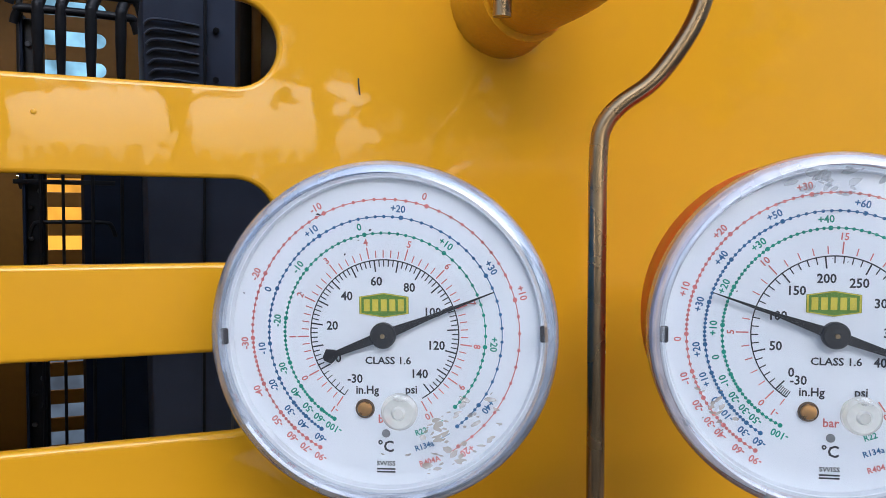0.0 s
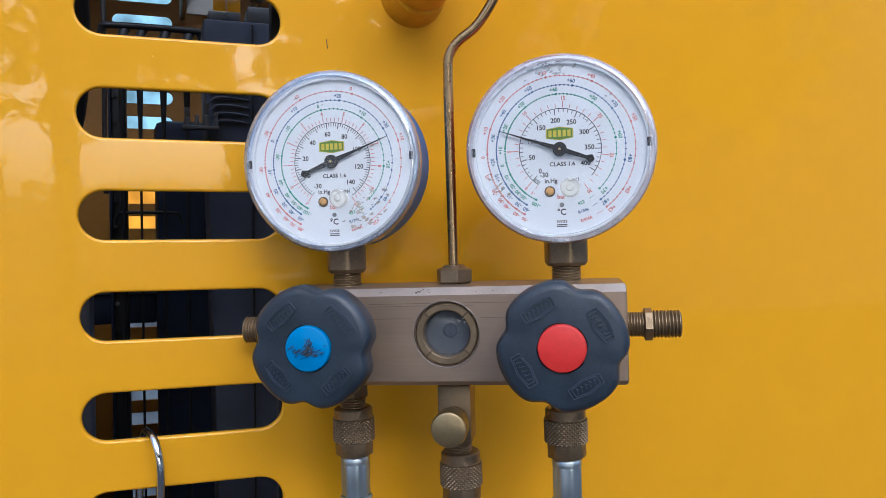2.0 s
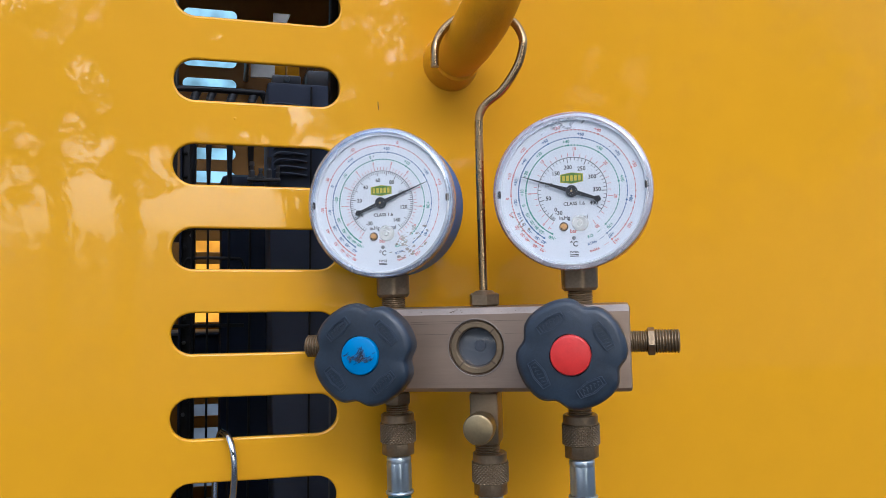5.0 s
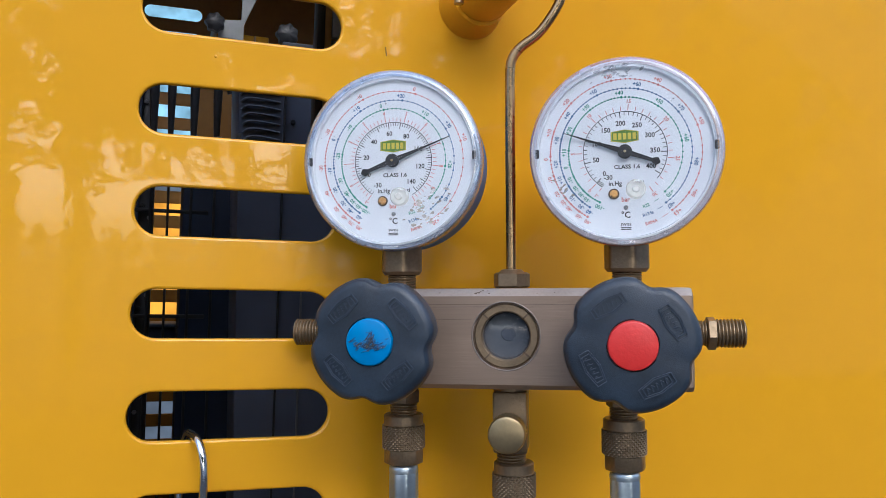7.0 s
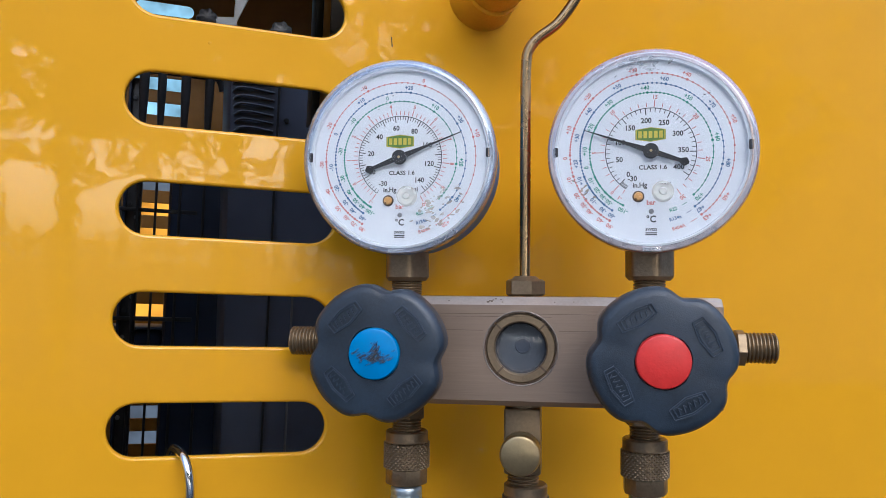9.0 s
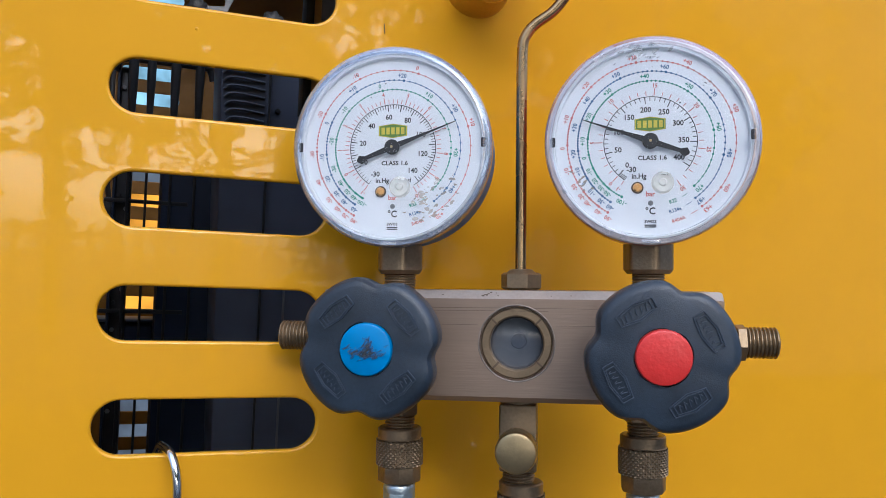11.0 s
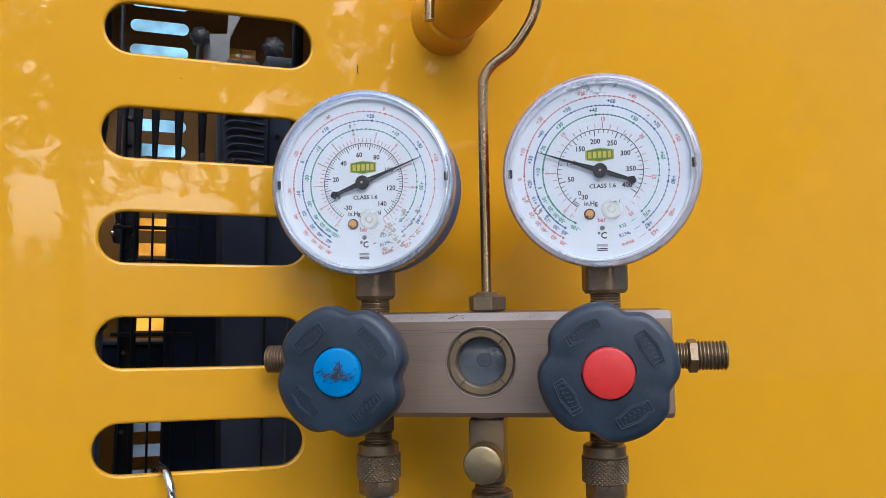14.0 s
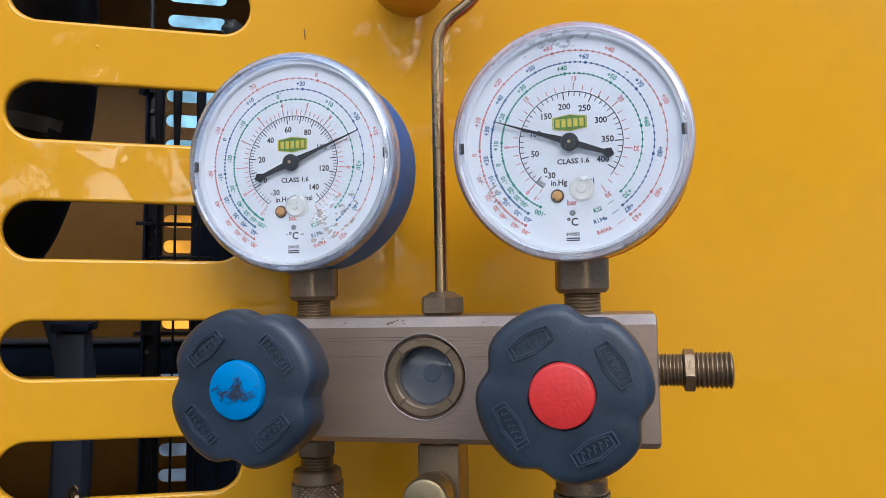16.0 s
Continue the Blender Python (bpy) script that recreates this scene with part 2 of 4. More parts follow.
def thread(bm, r, h0, h1, pitch=0.0012, at=(0, 0, 0), axis="z", depth=0.0006):
    rows, n = [(0, h0), (r - depth, h0)], max(2, round((h1 - h0) / pitch))
    for i in range(n):
        h = h0 + (h1 - h0) * i / n
        rows += [(r - depth, h + 0.05 * pitch), (r, h + 0.4 * pitch), (r, h + 0.6 * pitch)]
    rows += [(r - depth, h1), (0, h1)]
    return lathe(bm, rows, at, axis, 28)


def tube(bm, points, r, segs=14, cap=True):
    """A round bar along a smooth line of points."""
    pts = [Vector(p) for p in points]
    rings, side = [], None
    for i, p in enumerate(pts):
        d = (pts[min(i + 1, len(pts) - 1)] - pts[max(i - 1, 0)]).normalized()
        if side is None:
            side = d.orthogonal().normalized()
        side = (side - d * side.dot(d)).normalized()
        up = d.cross(side)
        rr = r(i / (len(pts) - 1)) if callable(r) else r
        rings.append([bm.verts.new(p + rr * (math.cos(t) * side + math.sin(t) * up)) for t in [2 * math.pi * k / segs for k in range(segs)]])
    for a, b in zip(rings, rings[1:]):
        for i in range(segs):
            bm.faces.new((a[i], a[(i + 1) % segs], b[(i + 1) % segs], b[i]))
    if cap:
        bm.faces.new(rings[0][::-1])
        bm.faces.new(rings[-1])
    return bm


def curve(points, n=10):
    """A smooth line through points (Catmull-Rom)."""
    p = [Vector(q) for q in points]
    p = [2 * p[0] - p[1]] + p + [2 * p[-1] - p[-2]]
    out = []
    for i in range(1, len(p) - 2):
        a, b, c, d = p[i - 1 : i + 3]
        for k in range(n):
            t = k / n
            out.append(0.5 * (2 * b + (c - a) * t + (2 * a - 5 * b + 4 * c - d) * t * t + (3 * b - a - 3 * c + d) * t ** 3))
    return out + [p[-2]]

# ---- the machine's side: panel with slots ----
SLOT_X0, SLOT_X1, SLOT_H, SLOT_Z, SLOT_STEP = -0.1485, -0.0545, 0.0252, 1.3018, 0.0469


def sheet_with_slots(name, width0, width1, z0, z1, slots, thick, material):
    """An upright sheet in the plane y = 0 with rounded slots through it and softened edges."""
    cu = bpy.data.curves.new(name, "CURVE")
    cu.dimensions, cu.fill_mode = "2D", "BOTH"
    edge = min(0.0013, thick * 0.4)
    cu.extrude, cu.bevel_depth, cu.bevel_resolution = thick / 2 - edge, edge, 3

    def loop(pts):
        sp = cu.splines.new("POLY")
        sp.points.add(len(pts) - 1)
        for p, (x, y) in zip(sp.points, pts):
            p.co = (x, y, 0, 1)
        sp.use_cyclic_u = True

    loop([(width0, z0), (width1, z0), (width1, z1), (width0, z1)])
    for x0, x1, zc, h in slots:
        r = h / 2
        pts = [(x1 - r + r * math.cos(a), zc + r * math.sin(a)) for a in np.linspace(-math.pi / 2, math.pi / 2, 17)]
        pts += [(x0 + r - r * math.cos(a), zc - r * math.sin(a)) for a in np.linspace(-math.pi / 2, math.pi / 2, 17)]
        loop(pts[::-1])
    tmp = new("tmp", cu)
    me = bpy.data.meshes.new_from_object(tmp.evaluated_get(bpy.context.evaluated_depsgraph_get()))
    bpy.data.objects.remove(tmp)
    me.transform(pose(0, thick / 2, 0, 90))
    me.materials.clear()
    me.materials.append(material)
    me.shade_smooth()
    me.set_sharp_from_angle(angle=radians(50))
    return new(name, me)


slots = [(SLOT_X0, SLOT_X1, SLOT_Z + k * SLOT_STEP, SLOT_H) for k in range(-4, 6)]
panel = tagged(sheet_with_slots("wall_front", -0.75, 1.15, 0.55, 2.1, slots, 0.004, YELLOW), "glossy yellow painted sheet metal side panel with slots", "panel", kind="structure")

# ground and the rest of the machine's shell
bm = bmesh.new()
bmesh.ops.create_grid(bm, x_segments=8, y_segments=8, size=400)
tagged(part("ground", bm, EARTH), "dark grey worn asphalt ground", "ground", kind="structure")


def wall(name, lo, hi, material, label):
    tagged(part(name, box(bmesh.new(), lo, hi, 0.002), material, None, label, False), label, "wall", kind="structure")


wall("wall_left", (-0.75, 0.0062, 0.55), (-0.742, 1.248, 2.1), YELLOW_IN, "yellow painted inner side of the machine housing")
wall("wall_right", (1.142, 0.0062, 0.55), (1.15, 1.248, 2.1), YELLOW_IN, "yellow painted inner side of the machine housing")
# roof plates out of view, added with gaps that set the light inside
wall("roof", (-0.15, 0.5, 2.1025), (1.15, 1.26, 2.11), YELLOW_IN, "unseen yellow roof plate, added with gaps to let daylight in")
wall("roof_front", (-0.15, 0.0, 2.1025), (1.15, 0.24, 2.11), YELLOW_IN, "unseen yellow roof plate, added with gaps to let daylight in")
wall("roof_rear", (-0.75, 0.4, 2.1025), (-0.1525, 1.26, 2.11), YELLOW_IN, "unseen yellow roof plate, added with gaps to let daylight in")
wall("floor", (-0.75, 0.0, 0.5), (1.15, 1.26, 0.5475), NAVY, "dark steel floor plate inside the machine")
wall("plinth", (-0.7, 0.05, 0.0), (1.1, 1.2, 0.4975), NAVY, "dark steel base of the machine")

# ---- grab rail ----
rail = thing("grab_rail", "yellow painted round steel grab rail welded to the panel", "rail")
bm = bmesh.new()
rail_line = curve([(0.0107, 0.0, 1.4635), (0.0112, -0.02, 1.4642), (0.0122, -0.04, 1.4672), (0.0138, -0.062, 1.4755), (0.0155, -0.08, 1.491), (0.0168, -0.092, 1.513), (0.0176, -0.097, 1.545), (0.018, -0.098, 1.58), (0.018, -0.096, 1.62), (0.018, -0.08, 1.655), (0.018, -0.05, 1.672), (0.018, 0.0, 1.675)], 8)
tube(bm, rail_line, 0.0143, 24)
part("rail_tube", bm, RAIL_PAINT, rail)
for x, z in ((0.0105, 1.462), (0.018, 1.675)):
    bm = bmesh.new()
    lathe(bm, [(0, 0), (0.0172, 0.0), (0.0171, 0.0012), (0.0167, 0.003), (0.0159, 0.006), (0.0151, 0.010), (0.0144, 0.016), (0, 0.016)], (x, 0.0005, z), "-y", 32)
    part("weld_collar", bm, RAIL_PAINT, rail)

# ---- scratch on the paint ----
bm = bmesh.new()
tube(bm, [(-0.0335, -0.0002, 1.4358), (-0.0334, -0.0002, 1.434), (-0.0330, -0.0002, 1.4313)], 0.00022, 6)
tagged(part("paint_scratch", bm, SOOT), "short dark upright scratch in the yellow paint", "scratch", kind="structure")

bm = bmesh.new()
lathe(bm, [(0.0008, -0.0002), (0.0006, 0.0002), (0, 0.0004)], (-0.1144, 0, 1.4219), "-y", 14)
tagged(part("paint_nib", bm, YELLOW), "small raised nib in the yellow paint", "blemish", kind="structure")

# ---- manifold gauge set ----
MAN = pose(0.0035, -0.0774, 1.2995, -1.15, -2.41, -27.29) @ Matrix.Scale(0.986, 4)
manifold = thing("manifold_gauge_set", "bronzed metal manifold with two round pressure gauges, hanging from a rail", "gauge set", MAN)
STEM_V = 0.0245

# body: bar with softened front edges
bm = bmesh.new()
prof = [(0.0, -0.0205), (0.0018, -0.0225), (0.0385, -0.0225), (0.04, -0.021), (0.04, 0.0185), (0.0385, 0.02), (0.0032, 0.02), (0.0, 0.0168)]
ends = [[bm.verts.new((u, v, w)) for v, w in prof] for u in (-0.0765, 0.0765)]
n = len(prof)
for i in range(n):
    bm.faces.new((ends[0][i], ends[0][(i + 1) % n], ends[1][(i + 1) % n], ends[1][i]))
bm.faces.new(ends[0])
bm.faces.new(ends[1][::-1])
bmesh.ops.bevel(bm, geom=[e for e in bm.edges if abs(e.verts[0].co.x - e.verts[1].co.x) < 1e-6], offset=0.0014, segments=2, affect="EDGES", profile=0.5)
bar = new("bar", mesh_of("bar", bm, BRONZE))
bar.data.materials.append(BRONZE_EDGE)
# paler metal on the chamfer that faces up and forward
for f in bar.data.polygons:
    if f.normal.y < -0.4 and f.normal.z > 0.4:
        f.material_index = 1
bm = bmesh.new()
lathe(bm, [(0, -0.0095), (0.0108, -0.0095), (0.0108, -0.0025), (0.0143, -0.0025), (0.0143, 0.004), (0, 0.004)], (0, 0, 0), "-y", 64)
bore = new("bore", mesh_of("bore", bm, BRONZE))
cut = bar.modifiers.new("bore", "BOOLEAN")
cut.operation, cut.object, cut.solver = "DIFFERENCE", bore, "EXACT"
drilled = bpy.data.meshes.new_from_object(bar.evaluated_get(bpy.context.evaluated_depsgraph_get()))
for ob in (bar, bore):
    bpy.data.objects.remove(ob)
drilled.set_sharp_from_angle(angle=radians(30))
body = tagged(new("valve_body", drilled), "brushed bronze-coloured metal bar")
body.parent = manifold

# sight glass: slotted ring, dark back, lens
bm = bmesh.new()
lathe(bm, [(0.0142, 0.0001), (0.0145, 0.0003), (0.01475, 0.0002), (0.0147, -0.0001)], (0, 0, 0), "-y", 64)
part("recess_edge", bm, RECESS, manifold, "worn bright edge of the sight glass recess")
bm = bmesh.new()
lathe(bm, [(0.0101, -0.0075), (0.0101, -0.0008), (0.0106, -0.0002), (0.0130, -0.0002), (0.0135, -0.0008), (0.0136, -0.0024)], (0, 0, 0), "-y", 72)
ring = part("sight_ring", bm, FITTING, manifold, "dull brass slotted ring")
# dark bars in place of cut slots, the grooves' shade in their colour
for k in range(4):
    a = radians(-(45 + 91 * k))
    bm = bmesh.new()
    box(bm, (0.0099, -0.00005, -0.00035), (0.0134, 0.0012, 0.00035))
    bmesh.ops.rotate(bm, verts=bm.verts[:], cent=(0, 0, 0), matrix=Matrix.Rotation(a, 3, "Y"))
    part("ring_slot", bm, FITTING_DARK, ring)
bm = bmesh.new()
lathe(bm, [(0, -0.0088), (0.0106, -0.0088)], (0, 0, 0), "-y", 40)
part("sight_back", bm, SIGHT_BACK, manifold, "grey back of the sight glass")
bm = bmesh.new()
lathe(bm, [(0, -0.0083), (0.0029, -0.0084), (0.0031, -0.0087)], (0.0005, 0, 0.0004), "-y", 32)
part("sight_spot", bm, SIGHT_SPOT, manifold, "dark round spot behind the sight glass")
bm = bmesh.new()
lathe(bm, [(0.0094, -0.0052), (0.0099, -0.0047), (0.0103, -0.0045)], (0, 0, 0), "-y", 60, lambda a: 1 - 0.012 * (math.sin(17 * a) + math.sin(29 * a + 1)))
part("sight_seal", bm, SOOT, manifold, "crumbling black seal round the sight glass")
bm = bmesh.new()
lathe(bm, [(0, -0.0042), (0.0035, -0.0043), (0.008, -0.0046), (0.0101, -0.005)], (0, 0, 0), "-y", 40)
part("sight_lens", bm, SIGHT, manifold, "clear sight glass").visible_shadow = False

# drawn lines along the bar and chips on its top edge
for w0, u0, u1 in ((0.0133, -0.034, 0.031), (0.0122, -0.034, 0.012), (0.0068, -0.034, -0.0146), (0.0068, 0.0148, 0.03)):
    bm = bmesh.new()
    tube(bm, [(u0, 0.00004, w0), ((u0 + u1) / 2, 0.00002, w0 + 0.0001), (u1, 0.00004, w0)], 0.00009, 6)
    part("drawn_line", bm, FITTING_DARK, manifold)
chip_rng = random.Random(8)
bm = bmesh.new()
for u0 in (-0.0128, -0.0122, -0.0115, -0.0108, -0.0098, -0.0078, -0.0071, 0.0132, -0.0285, 0.0205):
    d, size = chip_rng.uniform(0.0008, 0.0024), chip_rng.uniform(0.0002, 0.0005)
    bm.faces.new([bm.verts.new((u0 + size * 1.5 * math.cos(t) * chip_rng.uniform(0.6, 1.3), d - 0.00003 + size * 0.7 * math.sin(t), 0.0168 + d + 0.00003 + size * 0.7 * math.sin(t))) for t in [q * math.tau / 7 for q in range(7)]])
tagged(part("edge_chips", bm, FITTING_DARK, manifold, "dark chips on the worn top edge", False), kind="stuff")

# side ports
for s in (-1, 1):
    ax = "x" if s > 0 else "-x"
    at = (0.0765 * s, STEM_V, 0)
    bm = bmesh.new()
    thread(bm, 0.0056, 0.0, 0.0085, 0.0013, at, ax)
    port = part("side_port", bm, FITTING, manifold, "dull brass threaded port")
    bm = bmesh.new()
    hexnut(bm, 0.0076, 0.0085, 0.0125, at, ax, 0.3)
    part("hex_collar", bm, FITTING, port)
    bm = bmesh.new()
    thread(bm, 0.0062, 0.0125, 0.0245, 0.0015, at, ax, 0.0008)
    part("flare_thread", bm, FITTING, port)

# hook: rod up from the nut, a kink, and a ring over the rail
bm = bmesh.new()
hexnut(bm, 0.0085, 0.0202, 0.0272, (0.0008, STEM_V, 0), "z", 0.2)
lathe(bm, [(0.006, 0.0272), (0.0045, 0.0285), (0.0024, 0.0287)], (0.0008, STEM_V, 0), "z", 24)
part("hook_nut", bm, FITTING, manifold, "dull brass hex nut")
bm = bmesh.new()
line = [(0.0006, STEM_V, 0.024), (0.0007, STEM_V, 0.06), (0.0008, STEM_V, 0.1), (0.001, STEM_V, 0.119), (0.0022, STEM_V, 0.1255), (0.0062, STEM_V, 0.1305), (0.014, STEM_V, 0.1362), (0.0205, STEM_V, 0.1445), (0.0247, STEM_V, 0.1525)]
for a in range(0, 190, 15):
    line.append((0.0022 + 0.0245 * math.cos(radians(a)), STEM_V + 0.003 * math.sin(radians(a)), 0.161 + 0.021 * math.sin(radians(a))))
line.append((-0.0226, STEM_V, 0.1525))
tube(bm, curve(line, 6), 0.0023, 14)
part("hook", bm, ROD, manifold, "bent bronze rod hook")


# hand wheels
def hand_wheel(at, phase, cap_material, cap_label, cap_r):
    def shape(a):
        x = (a - phase) % (math.pi / 2)
        x = min(x, math.pi / 2 - x)
        return 1.0 - 0.115 * math.exp(-((x / 0.2) ** 2))
    bm = bmesh.new()
    r = 0.0254
    lathe(bm, [(0.0, 0.0), (r * 0.72, 0.0), (r * 0.9, 0.0008), (r * 0.985, 0.003), (r, 0.0065), (r, 0.0125), (r * 0.985, 0.0148), (r * 0.94, 0.0162), (r * 0.86, 0.0168), (0.0097, 0.0170), (0.0095, 0.0160), (0, 0.0163)], at, "-y", 128, shape)
    wheel = part("hand_wheel", bm, RUBBER, manifold, "dark grey plastic four-lobed hand wheel")
    bm = bmesh.new()
    lathe(bm, [(cap_r, 0.0160), (cap_r, 0.0178), (cap_r * 0.96, 0.0186), (cap_r * 0.88, 0.0189), (0, 0.0190)], at, "-y", 48)
    cap = part("wheel_cap", bm, cap_material, wheel, cap_label)
    bm = bmesh.new()
    lathe(bm, [(0, -0.034), (0.0075, -0.034), (0.0075, -0.004), (0.012, 0.0), (0, 0.0)], at, "-y", 28)
    part("spindle", bm, FITTING, wheel, "brass valve spindle")
    # raised maker's marks: hexagon outlines with five bars
    for k in range(4):
        a = phase + math.pi / 4 + k * math.pi / 2 + 0.06
        cx, cz = at[0] + 0.0168 * math.cos(a), at[2] + 0.0168 * math.sin(a)
        tilt = a - math.pi / 2 if k in (0, 1) else a + math.pi / 2
        bm = bmesh.new()
        def spot(p, q, d):
            return (cx + p * math.cos(tilt) - q * math.sin(tilt), at[1] - d, cz + p * math.sin(tilt) + q * math.cos(tilt))
        def stroke(p, q, width):
            (x0, y0), (x1, y1) = p, q
            dx, dy = x1 - x0, y1 - y0
            L = math.hypot(dx, dy)
            nx, ny = -dy / L * width / 2, dx / L * width / 2
            c = [(x0 + nx, y0 + ny), (x1 + nx, y1 + ny), (x1 - nx, y1 - ny), (x0 - nx, y0 - ny)]
            lo = [bm.verts.new(spot(*p2, 0.0165)) for p2 in c]
            hi = [bm.verts.new(spot(*p2, 0.0176)) for p2 in c]
            bm.faces.new(hi)
            for i in range(4):
                bm.faces.new((lo[i], lo[(i + 1) % 4], hi[(i + 1) % 4], hi[i]))
        for k2 in (1.0, 0.8):
            h = [(-0.0066 * k2, 0.0019 * k2), (0, 0.0031 * k2), (0.0066 * k2, 0.0019 * k2), (0.0066 * k2, -0.0019 * k2), (0, -0.0031 * k2), (-0.0066 * k2, -0.0019 * k2)]
            for p, q in zip(h, h[1:] + h[:1]):
                stroke(p, q, 0.00034)
        for i in range(5):
            x = (i - 2) * 0.00185
            stroke((x - 0.0004, -0.0011), (x + 0.0001, 0.0012), 0.00034)
            stroke((x + 0.0001, 0.0011), (x + 0.0007, 0.0002), 0.0003)
        tagged(part("embossed_mark", bm, RUBBER_MARK, wheel), kind="stuff")
    return wheel, cap


wheel_b, cap_b = hand_wheel((-0.0499, -0.0185, -0.0002), radians(82), BLUE_CAP, "blue plastic cap with grease smears", 0.0092)
wheel_r, cap_r = hand_wheel((0.0493, -0.0195, -0.0009), radians(72), RED_CAP, "red plastic cap", 0.0092)
# grease smears on the blue cap
rnd = random.Random(4)
bm = bmesh.new()
for k in range(110):
    x, z, w = rnd.gauss(0, 0.0036), rnd.gauss(-0.0009, 0.0013), rnd.uniform(0.1, 0.9)
    if k % 3 == 0:
        x, z, w = rnd.gauss(0.0006, 0.0009), rnd.gauss(0.0015, 0.002), rnd.uniform(0.9, 1.7)
    if math.hypot(x, z) > 0.0074:
        continue
    length, thin = rnd.uniform(0.0004, 0.0016), rnd.uniform(0.0002, 0.0005)
    loop = []
    for k2 in range(9):
        t = k2 * math.tau / 9
        p, q = length * math.cos(t) * rnd.uniform(0.6, 1.2), thin * math.sin(t) * rnd.uniform(0.5, 1.4)
        loop.append(bm.verts.new((-0.0499 + x + p * math.cos(w) - q * math.sin(w), -0.0185 - 0.01925 - 0.0000012 * k, -0.0002 + z + p * math.sin(w) + q * math.cos(w))))
    bm.faces.new(loop)
tagged(part("grease_smear", bm, GREASE, wheel_b, "dark grease smears", False), kind="stuff")


# ---- gauges ----
GLYPHS = {}


def glyph(text):
    """Flat outline faces of a word, about its middle, in units of the letter height."""
    if text not in GLYPHS:
        cu = bpy.data.curves.new("word", "FONT")
        cu.body, cu.size, cu.align_x, cu.align_y, cu.resolution_u = text, 1.38, "CENTER", "CENTER", 2
        cu.offset = 0.03
        tmp = new("tmp", cu)
        me = bpy.data.meshes.new_from_object(tmp.evaluated_get(bpy.context.evaluated_depsgraph_get()))
        bpy.data.objects.remove(tmp)
        GLYPHS[text] = ([v.co.xy.copy() for v in me.vertices], [tuple(p.vertices) for p in me.polygons])
    return GLYPHS[text]


def word(bm, text, x, z, size, turn=0.0, depth=0.00012, squeeze=0.95):
    """Writes a word on a dial; turn in degrees anticlockwise."""
    pts, faces = glyph(text)
    c, s = math.cos(radians(turn)), math.sin(radians(turn))
    vs = [bm.verts.new((x + size * (c * p.x * squeeze - s * p.y), -depth, z + size * (s * p.x * squeeze + c * p.y))) for p in pts]
    for f in faces:
        try:
            bm.faces.new([vs[i] for i in f])
        except ValueError:
            pass


def polar(r, deg):
    """A place on a dial: deg clockwise from the top."""
    return r * math.sin(radians(deg)), r * math.cos(radians(deg))


def tick(bm, deg, r0, r1, width, depth=0.00012):
    (x0, z0), (x1, z1) = polar(r0, deg), polar(r1, deg)
    nx, nz = polar(width / 2, deg + 90)
    bm.faces.new([bm.verts.new((x, -depth, z)) for x, z in ((x0 + nx, z0 + nz), (x1 + nx, z1 + nz), (x1 - nx, z1 - nz), (x0 - nx, z0 - nz))])


def arc(bm, r, a0, a1, width, depth=0.0001):
    n = max(8, int(abs(a1 - a0) / 3))
    rows = []
    for i in range(n + 1):
        d = a0 + (a1 - a0) * i / n
        rows.append([bm.verts.new((x, -depth, z)) for x, z in (polar(r - width / 2, d), polar(r + width / 2, d))])
    for p, q in zip(rows, rows[1:]):
        bm.faces.new((p[0], q[0], q[1], p[1]))


def dot(bm, r, deg, size, depth=0.00014):
    x, z = polar(r, deg)
    bm.faces.new([bm.verts.new((x + size * math.cos(t), -depth, z + size * math.sin(t))) for t in [k * math.pi / 4 for k in range(8)]])


